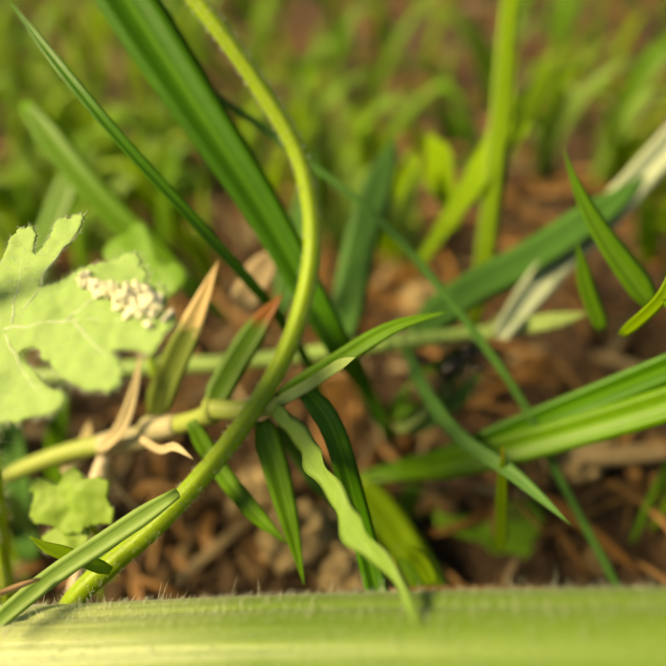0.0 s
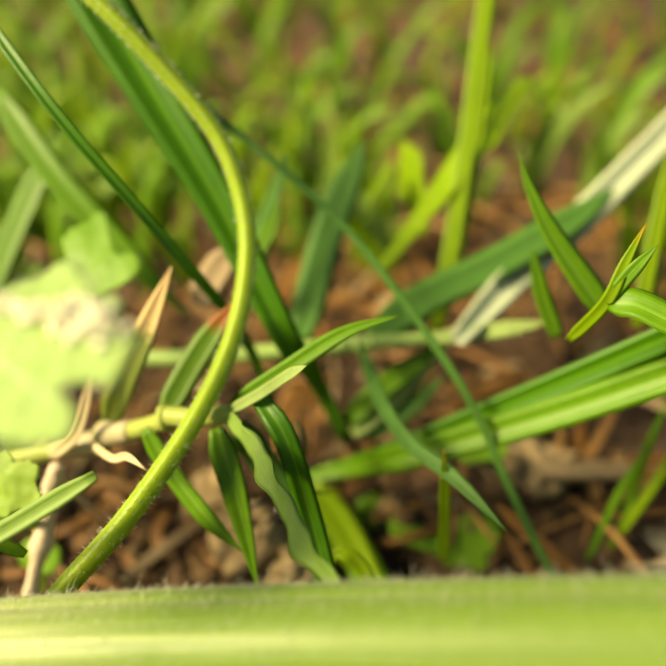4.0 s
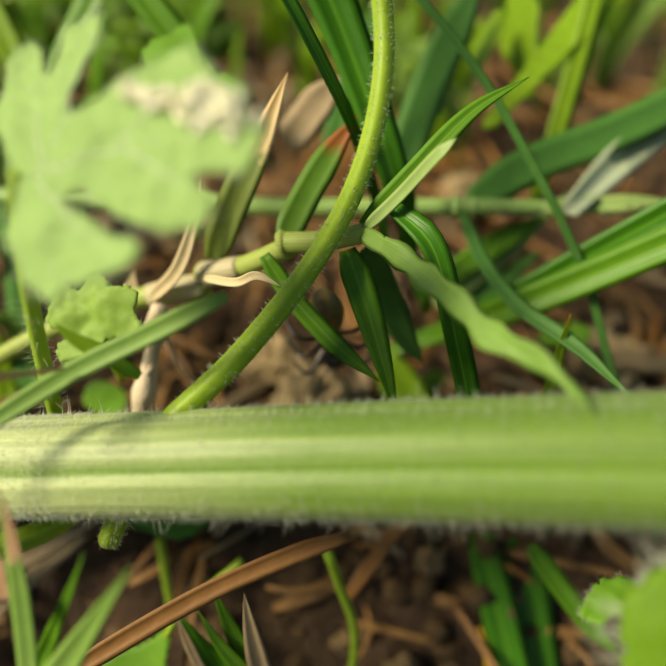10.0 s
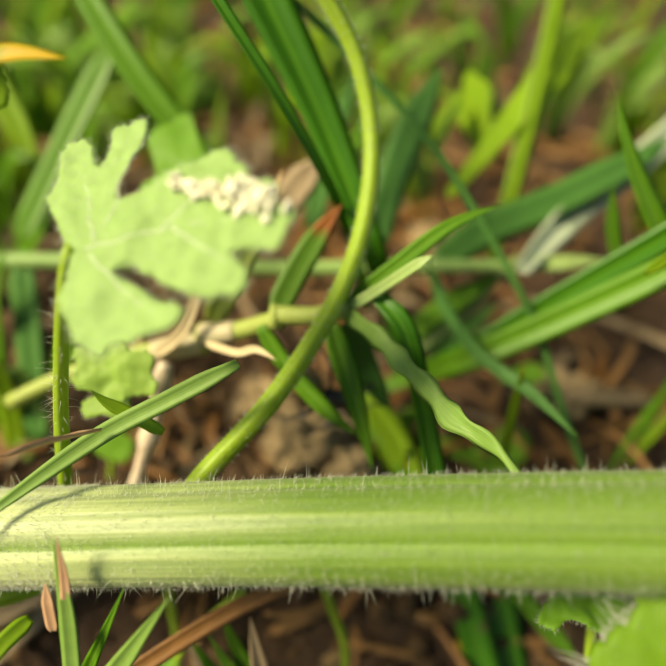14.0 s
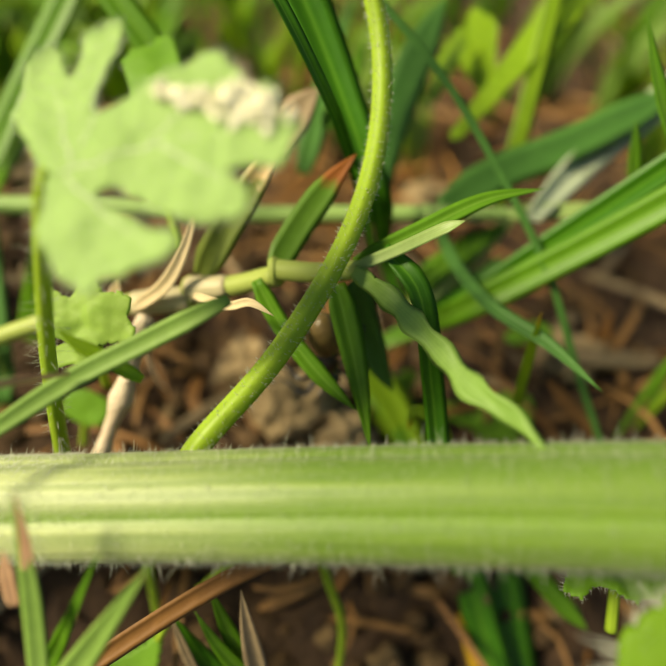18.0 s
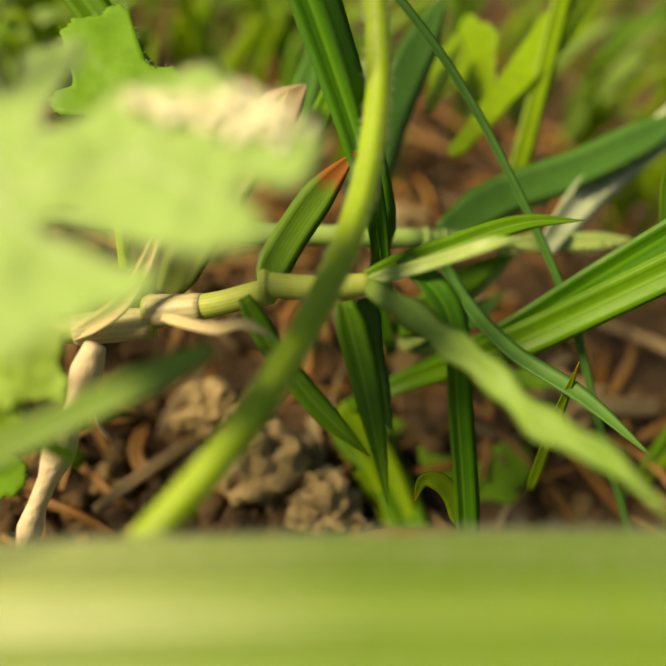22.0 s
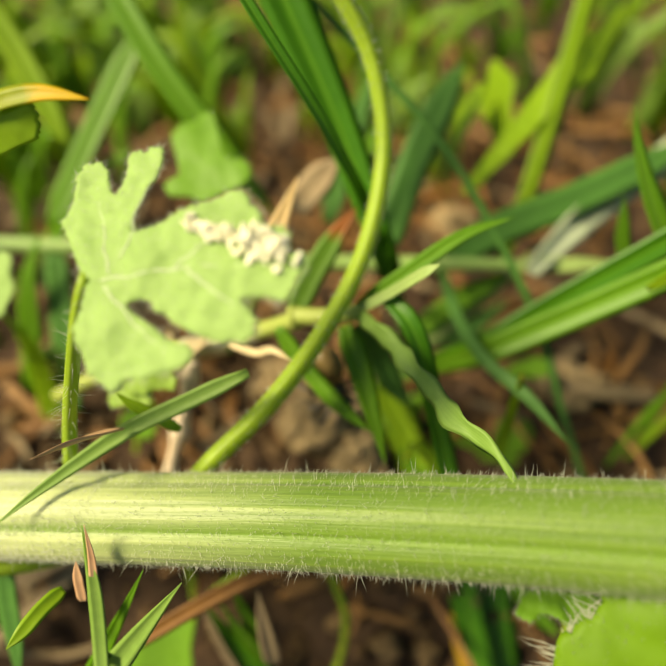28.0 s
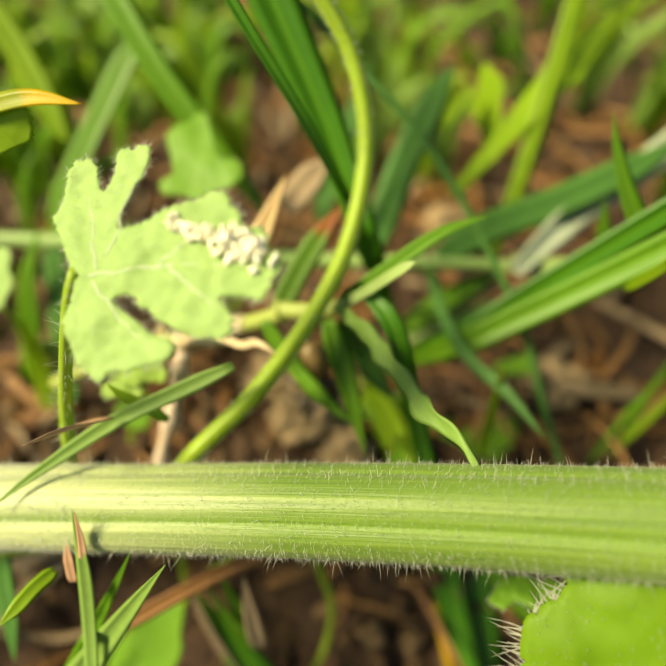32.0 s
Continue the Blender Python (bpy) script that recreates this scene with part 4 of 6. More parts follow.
# ---------------------------------------------------------------- left edge, around the lobed leaf
shoot("broad blue-green grass blades standing in shade",
      ([(-45.7, 72.0, 21.7), (-38.1, 81.5, 32.3), (-29.0, 91.8, 44.4)], 4.0, BLADE, dict(taper=0.2)),
      ([(-41.4, 46.6, 5.1), (-42.0, 56.3, 14.6), (-42.5, 66.2, 25.1)], 4.0, BLADE_BLUE, dict(taper=0.2)))
shoot("loose green grass blades behind the lobed leaf",
      ([(-51.6, 53.1, 0.0), (-47.8, 56.2, 12.6), (-45.6, 59.6, 21.8), (-42.5, 63.5, 28.3)], 3.6, BLADE, dict(taper=0.5)),
      ([(-46.4, 47.3, -0.1), (-44.7, 49.8, 10.6), (-44.4, 50.7, 17.8), (-46.5, 52.2, 23.6)], 3.4, BLADE_LIME, dict(taper=0.5)),
      ([(-45.6, 46.6, -0.2), (-42.2, 49.3, 7.3), (-42.6, 51.8, 13.9), (-46.9, 49.4, 15.0)], 3.0, BLADE_WAVY, dict(taper=0.5)),
      ([(-43.6, 61.3, 0.2), (-37.8, 61.1, 13.4), (-35.0, 64.9, 20.5), (-30.0, 67.4, 26.1)], 3.6, BLADE, dict(taper=0.5)),
      ([(-58.2, 82.2, 0.7), (-45.2, 75.4, 20.4), (-37.6, 79.4, 27.4), (-31.4, 79.3, 30.9)], 4.0, BLADE, dict(taper=0.4)))
shoot("long green blade slanting down to the runner",
      ([(-31.7, 87.5, 54.5), (-23.8, 77.9, 45.4), (-16.4, 71.3, 37.8), (-7.4, 64.4, 28.3)], 3.8, BLADE, dict(base=0.4, taper=0.4)),
      ([(-53.9, 94.6, 47.7), (-48.7, 89.4, 41.2), (-42.2, 80.2, 30.7)], 4.4, BLADE_LIME, dict(taper=0.3)))
shoot("green blade crossing the soil with a curved tip",
      ([(-8.2, 31.4, 38.7), (-14.7, 29.4, 36.3), (-20.6, 27.1, 34.5), (-27.5, 22.0, 33.1), (-31.6, 18.6, 32.0)], 1.7, BLADE_WAVY, dict(taper=0.5, fold=0.45)),
      ([(-15.5, 28.3, 33.0), (-18.2, 29.0, 35.2), (-19.9, 29.4, 36.4), (-21.1, 29.9, 37.6)], 1.2, BLADE_LIME, dict(taper=0.4)))
shoot("withered pinkish brown grass blade", ([(-20.1, 26.8, 36.0), (-23.1, 24.3, 38.1), (-25.4, 21.3, 40.7)], 1.7, DRY_PINK, dict(taper=0.6, face=(-0.7, -0.2, 0.7))), name="dead_grass", category="dead grass")
shoot("pale dry blade fragment behind the runner", ([(-5.6, 63.4, 31.6), (-2.6, 64.7, 35.0), (0.9, 65.6, 39.1)], 4.4, STRAW_GREY, dict(taper=0.4, base=0.2)), name="dead_grass", category="dead grass")

# ---------------------------------------------------------------- below the vine
shoot("fresh green folded grass blades below the vine", ([(-31.1, 3.1, 6.8), (-23.9, 7.6, 16.9), (-18.0, 11.1, 25.4), (-12.9, 13.5, 33.3)], 3.5, BLADE_WAVY, dict(taper=0.75, fold=0.5)),
      ([(-31.3, 3.2, 5.2), (-25.3, 8.9, 15.4), (-20.3, 13.1, 24.5), (-17.3, 15.4, 30.4)], 2.1, BLADE, dict(taper=0.7, fold=0.55)))
shoot("green grass blade with a brown withered margin",
      ([(0.9, -3.1, -20.0), (-2.9, 3.1, -15.6), (-7.7, 9.5, -8.7), (-13.1, 14.5, -0.4), (-16.2, 17.8, 8.2)], 5.6, BLADE_DARK, dict(taper=0.55)),
      ([(-6.1, 3.8, -14.2), (-10.8, 9.5, -7.2), (-14.5, 14.1, 0.5), (-16.1, 17.4, 8.6)], 1.1, STRAW_GREY, dict(taper=0.2, base=0.4)))
shoot("narrow green grass sprout with a split tip",
      ([(-8.2, 12.4, 1.2), (-10.6, 16.3, 7.7), (-12.0, 18.6, 13.2)], 2.0, BLADE, dict(taper=0.7)),
      ([(-8.0, 12.2, 1.0), (-11.3, 14.7, 6.4), (-13.5, 17.1, 10.5)], 1.8, BLADE, dict(taper=0.7)), name="grass_sprout")
shoot("withered brown folded grass tip", ([(-7.4, 12.0, 2.2), (-8.4, 15.6, 8.8), (-8.9, 18.0, 13.1)], 2.2, STRAW_GREY, dict(taper=0.7, fold=0.6)), name="dead_grass", category="dead grass")
shoot("small grass sprout with a brown husk",
      ([(-22.1, 5.4, 18.5), (-22.2, 10.3, 23.1), (-22.0, 14.5, 28.9), (-22.1, 17.9, 34.8)], 1.5, BLADE_WAVY, dict(taper=0.45)),
      ([(-22.2, 13.9, 27.5), (-21.7, 16.0, 31.7), (-21.6, 17.7, 35.5)], 0.9, DRY_PINK, dict(taper=0.7)),
      ([(-23.6, 13.6, 26.5), (-23.7, 14.9, 28.4), (-23.8, 16.2, 30.1)], 1.0, DRY_PINK, dict(taper=0.4)),
      ([(-25.5, 14.5, 27.2), (-26.8, 12.8, 27.5), (-27.9, 10.9, 27.6), (-29.1, 9.4, 27.4)], 1.5, BLADE_LIME, dict(taper=0.4)), name="grass_sprout")
shoot("long reddish brown dead grass straw", ([(1.1, 22.4, 15.3), (-3.7, 21.1, 14.9), (-12.6, 17.7, 13.7), (-23.0, 12.3, 12.0), (-28.5, 9.1, 10.1)], 1.9, STRAW_RED, dict(taper=0.3, fold=0.5)), name="dead_grass", category="dead grass")
shoot("split pale brown straw", ([(-28.8, 13.0, 1.3), (-33.4, 7.1, -1.7), (-38.6, 0.7, -5.0)], 2.6, STRAW, dict(base=0.1, rise=0.5, taper=0.1)), name="dead_grass", category="dead grass")
shoot("bent grey-brown dead straws",
      ([(-48.0, 22.7, -4.3), (-37.2, 26.2, 0.1), (-27.5, 28.8, 4.6)], 2.4, STRAW_GREY),
      ([(-47.5, 22.0, -9.8), (-42.7, 29.6, -2.2), (-44.1, 32.3, 1.5)], 1.6, STRAW_GREY), name="dead_grass", category="dead grass")
shoot("ribbed green grass blades with a yellowing orange margin below the vine",
      ([(18.1, 29.9, -3.6), (21.0, 19.4, -11.4), (25.6, 1.3, -23.7), (29.2, -10.9, -32.8)], 4.6, BLADE_DARK, dict(taper=0.1, base=0.7)),
      ([(17.7, 20.4, -9.8), (19.8, 13.2, -14.6), (22.9, 1.9, -22.0), (26.0, -9.6, -30.3)], 1.3, BLADE_AMBER, dict(taper=0.2, base=0.3)),
      ([(24.0, 30.4, -6.3), (25.4, 20.0, -14.3), (26.8, 9.0, -22.6)], 6.0, BLADE_DARK, dict(taper=0.3)),
      ([(22.2, 25.9, 2.7), (26.8, 20.5, -0.9), (31.5, 15.9, -4.0)], 2.4, BLADE, dict(taper=0.3)))
shoot("orange brown dead blade below the vine", ([(15.7, 7.3, -12.2), (11.3, 1.6, -15.9), (7.4, -5.3, -19.6)], 3.6, STRAW_RED, dict(base=0.1, taper=0.1)), name="dead_grass", category="dead grass")
herb("tiny yellow-green seedling on dark soil", [], [[((-18.4, 1.4, -4.5), (-14.9, 0.2, -5.5), 2.4, 1.4)]], BLADE_LIME, cell=0.4)

herb("pale yellow-green stem curving under the vine", [([(-39.2, 18.8, 19.0), (-34.8, 19.7, 18.1), (-32.1, 20.9, 16.5), (-28.0, 24.6, 13.6), (-26.6, 30.3, 9.9)], 1.35)], [], BLADE_LIME, name="weed")
herb("fuzzy crinkled green weed leaf under the vine", [([(26.7, 12.5, 10.8), (27.1, 17.5, 16.4)], 0.6)],
     [[((21.4, 15.1, 21.1), (19.9, 13.9, 20.9), 1.3, 1.1), ((22.7, 15.1, 21.1), (24.4, 13.4, 21.4), 1.5, 1.4), ((25.5, 14.6, 21.5), (27.9, 12.9, 21.8), 1.4, 1.3)],
      [((29.6, 15.3, 20.4), (32.5, 13.9, 20.9), 1.8, 1.5), ((30.0, 12.7, 20.9), (31.8, 11.4, 21.5), 1.6, 1.2)]], HERB, cell=0.3, notch=0.3, notches=4.1, hair=260, ripple=0.6)
herb("dark stringy root hanging under the vine", [([(-1.2, 23.4, 8.6), (0.1, 21.5, 2.9), (1.8, 18.2, -3.8), (0.4, 13.2, -11.8), (-4.9, 7.4, -19.6)], 0.55)], [], ROOT, name="weed")
shoot("hanging pale green blade beside the vine",
      ([(-37.9, 22.3, 18.5), (-37.3, 17.0, 14.3), (-36.4, 13.0, 11.2), (-36.0, 8.9, 8.0)], 2.5, BLADE_BLUE, dict(taper=0.5)))
shoot("pale flattened straw on shaded soil", ([(-29.6, 31.7, -0.6), (-37.7, 26.2, -4.9), (-47.0, 19.4, -9.4), (-56.8, 11.6, -14.7)], 2.2, STRAW_GREY, dict(taper=0.3)), name="dead_grass", category="dead grass")

# ---------------------------------------------------------------- clods, roots, twigs
def clod(label, where, size, seed, squash=0.9):
    me = pebble(size, seed, squash, 5, 0.5)
    for v in me.vertices:
        q = v.co * 1000
        v.co += v.normal * 0.001 * (0.55 * noise.noise(q * 0.55 + Vector((seed, 0, 0))) + 0.35 * noise.noise(q * 1.3) + 0.22 * abs(noise.noise(q * 2.7)))
    ob = tagged(part("clod", me, CLOD), label, "soil clod")
    ob.location = Vector(where) * 0.001
    return ob


clod("pale brown crumbly lump of soil", (-2.6, 46.2, 0.2), 5.7, 3, 1.3)
clod("small crumbly brown lump of soil", (-8.6, 54.2, 2.0), 3.6, 8)
clod("small crumbly brown lump of soil", (4.2, 40.8, 2.0), 4.0, 12)
clod("small crumbly brown lump of soil", (25.9, 94.3, 2.0), 5.0, 21)
clod("small crumbly brown lump of soil", (40.8, 54.3, 1.0), 5.0, 33)
shoot("pale dead twig lying on dark soil", ([(38.3, 51.8, 5.0), (44.7, 50.4, 5.0), (53.5, 50.6, 4.0)], 2.6, STRAW_GREY, dict(base=0.8, taper=0.1, thick=0.9)), name="dead_grass", category="dead grass")
shoot("red-brown dead leaf sheath on the soil", ([(6.4, 34.8, 3.0), (16.4, 33.6, 4.0), (31.0, 31.8, 3.0)], 3.6, STRAW_RED, dict(taper=0.2)), name="dead_grass", category="dead grass")
shoot("orange-brown dead blade behind the runner", ([(-4.3, 91.3, 5.0), (2.1, 99.4, 6.0), (6.2, 121.2, 4.0)], 3.6, STRAW_RED, dict(taper=0.3)), name="dead_grass", category="dead grass")
shoot("orange-brown dead blade under the runner", ([(3.3, 57.5, 4.0), (3.0, 66.2, 6.0), (8.3, 72.9, 5.0)], 4.2, STRAW_RED, dict(taper=0.3)), name="dead_grass", category="dead grass")


# ---------------------------------------------------------------- grass, litter and crumbs all round
def field():
    lots = {0: [], 1: [], 2: [], 3: []}

    def tuft(x, y, h, w, lean):
        ang = rng.uniform(0, 6.28)
        dx, dy = math.cos(ang) * h * lean * rng.uniform(0.4, 1.2), math.sin(ang) * h * lean * rng.uniform(0.2, 0.7)
        pts = [(x, y, -4), (x + dx * 0.25, y + dy * 0.25, h * 0.45), (x + dx * 0.6, y + dy * 0.6, h * 0.8), (x + dx, y + dy, h * rng.uniform(0.65, 1.0))]
        lots[int(rng.integers(4))].append(ribbon(pts, w, n=7, thick=0.1))

    for k in range(1100):
        far = rng.random() ** 1.3
        x, y = rng.uniform(-1, 1) * (150 + 700 * far), 160 + 950 * far
        if x > 15 and y < 330 and rng.random() < 0.5:
            continue
        tuft(x, y, rng.uniform(12, 44) * (1 + 1.2 * far), rng.uniform(1.6, 4.2) * (1 + 1.5 * far), 0.9)
    greens = (BLADE, BLADE_LIME, HERB, BLADE_WAVY, BLADE_LIME)
    for k in range(85):
        x, y = rng.uniform(-105, 105), rng.uniform(106, 172)
        if x > 12 and rng.random() < 0.5:
            continue
        blades, mat = [], greens[int(rng.integers(5))]
        for m in range(int(rng.integers(2, 5))):
            h, ang = rng.uniform(12, 38), rng.uniform(0, 6.28)
            dx, dy = math.cos(ang) * h * rng.uniform(0.3, 0.9), math.sin(ang) * h * rng.uniform(0.1, 0.5)
            blades.append(([(x, y, -4), (x + dx * 0.25, y + dy * 0.25, h * 0.45), (x + dx * 0.6, y + dy * 0.6, h * 0.8), (x + dx, y + dy, h * rng.uniform(0.6, 1.0))], rng.uniform(1.6, 4.0), mat, dict(n=9)))
        shoot("loose tuft of fresh green grass at the clearing's edge", *blades, name="grass_tuft", group="grass tufts round the clearing")
    # mostly unseen grass, added on the left to shade the soil
    for k in range(170):
        tuft(rng.uniform(-150, -62), rng.uniform(-30, 110), rng.uniform(14, 40), rng.uniform(1.8, 4.2), 0.5)
    for k in range(90):
        tuft(rng.uniform(75, 150), rng.uniform(-30, 110), rng.uniform(10, 30), rng.uniform(1.6, 3.6), 0.6)
    for k, mat in enumerate((BLADE, BLADE_LIME, HERB, BLADE_LIME)):
        joined("grass", lots[k], mat, "loose green grass growing out of brown litter", "grass")


field()


def litter():
    for mat, count in ((STRAW, 700), (STRAW_RED, 700), (STRAW_GREY, 260)):
        lot = []
        for k in range(count):
            far = rng.random() ** 2
            x, y, ang, ln = rng.normal(0, 60 + 250 * far), rng.uniform(-25, 150) + 700 * far, rng.uniform(0, 3.14), rng.uniform(5, 26) * (1 + 2 * far)
            if y < 28 and rng.random() < 0.25:
                continue
            p = np.array((x, y, ground_height(x, y) + rng.uniform(0.3, 3)))
            d = np.array((math.cos(ang), math.sin(ang), rng.uniform(-0.3, 0.3))) * ln
            b = rng.normal(0, 0.12, 3) * ln
            lot.append(ribbon([p - d / 2, p + b + (0, 0, 1), p + d / 2], rng.uniform(0.35, 1.9) * (1 + far), n=6, thick=0.15, taper=0.25, fold=rng.uniform(0, 0.8)))
        joined("dead_grass_litter", lot, mat, "brown dead grass litter lying on soil", "litter")
    lot = []
    for k in range(3200):
        x, y = rng.normal(0, 50), rng.uniform(-25, 150)
        r = 0.35 + 2.6 * rng.random() ** 4
        c = pebble(r, k, 0.8, 1, 0.6)
        c.transform(Matrix.Translation(Vector((x, y, ground_height(x, y) + 0.2 * r)) * 0.001) @ Euler((rng.uniform(0, 6), rng.uniform(0, 6), 0)).to_matrix().to_4x4())
        lot.append(c)
    joined("soil_crumbs", lot, CRUMB, "small brown soil crumbs", "soil")


litter()


def straws():
    kinds = []
    for k in range(14):
        ln = rng.uniform(6, 20)
        b = rng.normal(0, 0.10, 3) * ln
        me = ribbon([(-ln / 2, 0, 0), (b[0], b[1], 0.8), (ln / 2, 0, rng.uniform(-1, 2))], rng.uniform(0.5, 1.5), n=8, thick=0.25, taper=0.3, fold=rng.uniform(0.1, 0.9), face=(0, 0, 1))
        me.materials.append((STRAW, STRAW_RED, STRAW_GREY)[k % 3])
        kinds.append(me)
    for k in range(90):
        x, y = rng.normal(5, 38), rng.uniform(22, 125)
        ob = tagged(new("dead_straw", kinds[int(rng.integers(14))]), "short brown dead grass straw lying on soil", "straw", "dead straws on the soil")
        ob.matrix_world = Matrix.Translation(Vector((x, y, ground_height(x, y) + rng.uniform(0.6, 3.0))) * 0.001) @ Euler((rng.uniform(-0.3, 0.3), rng.uniform(-0.25, 0.25), rng.uniform(0, 6.28))).to_matrix().to_4x4()
    lumps = [pebble(rng.uniform(1.2, 2.8), 50 + k, 0.8, 3, 0.6) for k in range(8)]
    for me in lumps:
        me.materials.append(LUMP)
    for k in range(60):
        x, y = rng.normal(5, 35), rng.uniform(-5, 120)
        ob = tagged(new("soil_lump", lumps[k % 8]), "small rough brown lump of crumbly soil", "soil lump", "soil lumps on the ground")
        ob.matrix_world = Matrix.Translation(Vector((x, y, ground_height(x, y) + 0.4)) * 0.001) @ Euler((rng.uniform(0, 6), rng.uniform(0, 6), 0)).to_matrix().to_4x4()


straws()


def fibres():
    for k in range(46):
        f, g = rng.random(), rng.random()
        p = np.array((2.6, 82.9, 3.0)) * (1 - f) + np.array((42.5, 132.5, 3.0)) * f if k < 26 else np.array((43.2, 85.9, 3.0)) * (1 - f) + np.array((88.5, 126.4, 3.0)) * f
        p = p + np.array((rng.normal(0, 6), rng.normal(0, 7), rng.uniform(0, 2.5)))
        ang, ln = rng.uniform(0, 3.14), rng.uniform(6, 17)
        d = np.array((math.cos(ang), math.sin(ang), rng.uniform(-0.25, 0.35))) * ln / 2
        me = tube([p - d, p - d * 0.3 + rng.normal(0, 1.0, 3), p + d * 0.4 + rng.normal(0, 1.0, 3), p + d], [0.22, 0.32, 0.28, 0.12], n=12, k=6, name="dead_fibre")
        tagged(part("dead_fibre", me, (STRAW_ORANGE, STRAW_RED, STRAW)[k % 3]), "thin orange-brown fibrous dead grass stalk on litter", "dead grass", "orange fibres in the litter")


fibres()


# ---------------------------------------------------------------- ant
def make_ant():
    ant = empty("ant", "black ant with a golden downy abdomen among the grass", "ant")

    def lump(name, centre, size, material, label=""):
        me = pebble(1.0, 1, 1.0, 3, 0.06)
        me.transform(Matrix.Translation(Vector(centre) * 0.001) @ Matrix.Diagonal((*size, 1)))
        return part(name, me, material, ant, label)

    lump("abdomen", (-3.6, 0, 0.4), (2.9, 2.2, 1.9), ANT_GOLD, "golden downy abdomen")
    lump("waist", (-1.0, 0, 0.1), (0.5, 0.6, 0.8), ANT_BLACK)
    lump("thorax", (1.1, 0, 0.1), (2.1, 1.4, 1.3), ANT_BLACK)
    lump("head", (4.2, 0, 0.0), (1.5, 1.6, 1.2), ANT_BLACK)
    for side in (1, -1):
        for x0, x1, x2 in ((2.1, 4.0, 5.6), (1.1, 1.3, 1.4), (0.3, -1.8, -3.6)):
            part("leg", tube([(x0, side * 0.7, 0), (x1, side * 3.1, 1.7), ((x1 + x2) / 2, side * 4.5, -0.8), (x2, side * 5.5, -2.6)], [0.28, 0.24, 0.17, 0.1], n=14, k=6, name="leg"), ANT_BLACK, ant)
        part("antenna", tube([(4.8, side * 0.6, 0.4), (5.9, side * 1.8, 1.4), (7.8, side * 2.2, 0.3)], [0.15, 0.12, 0.12], n=10, k=6, name="antenna"), ANT_BLACK, ant)
    return ant


ant = make_ant()


# ---------------------------------------------------------------- what moves
def facing(p, turn, tip=0.0):
    """The ant at p, heading turn degrees clockwise from the right as seen from the clearing, tipped into the grass."""
    a, b = radians(turn), radians(tip)
    right, down, ahead = Vector((1, 0, 0)), Vector((0, -0.788, -0.616)), Vector((0, 0.616, -0.788))
    x = (math.cos(a) * right + math.sin(a) * down) * math.cos(b) + ahead * math.sin(b)
    z = -ahead * math.cos(b) + (math.cos(a) * right + math.sin(a) * down) * math.sin(b)
    y = z.cross(x)
    m = Matrix((x, y, z)).transposed().to_4x4()
    m.translation = Vector(p) * 0.001
    return m


def sway(pivot, right, up, ahead, turn, tilt, swing):
    """A thing that grows there, shifted by millimetres and turned by degrees, along and about the line into the clearing, the line to the right and the line up."""
    c, sight, side, rise = Vector(pivot) * 0.001, Vector((0, 0.616, -0.788)), Vector((1, 0, 0)), Vector((0, 0.788, 0.616))
    spin = radians(turn) * sight + radians(tilt) * side + radians(swing) * rise
    m = Matrix.Rotation(spin.length, 4, spin.normalized()) if spin.length > 1e-6 else Matrix.Identity(4)
    return Matrix.Translation((side * right + rise * up + sight * ahead) * 0.001 + c) @ m @ Matrix.Translation(-c)


def swaying(pivot, rows):
    return [(t, sway(pivot, *v)) for t, *v in rows]


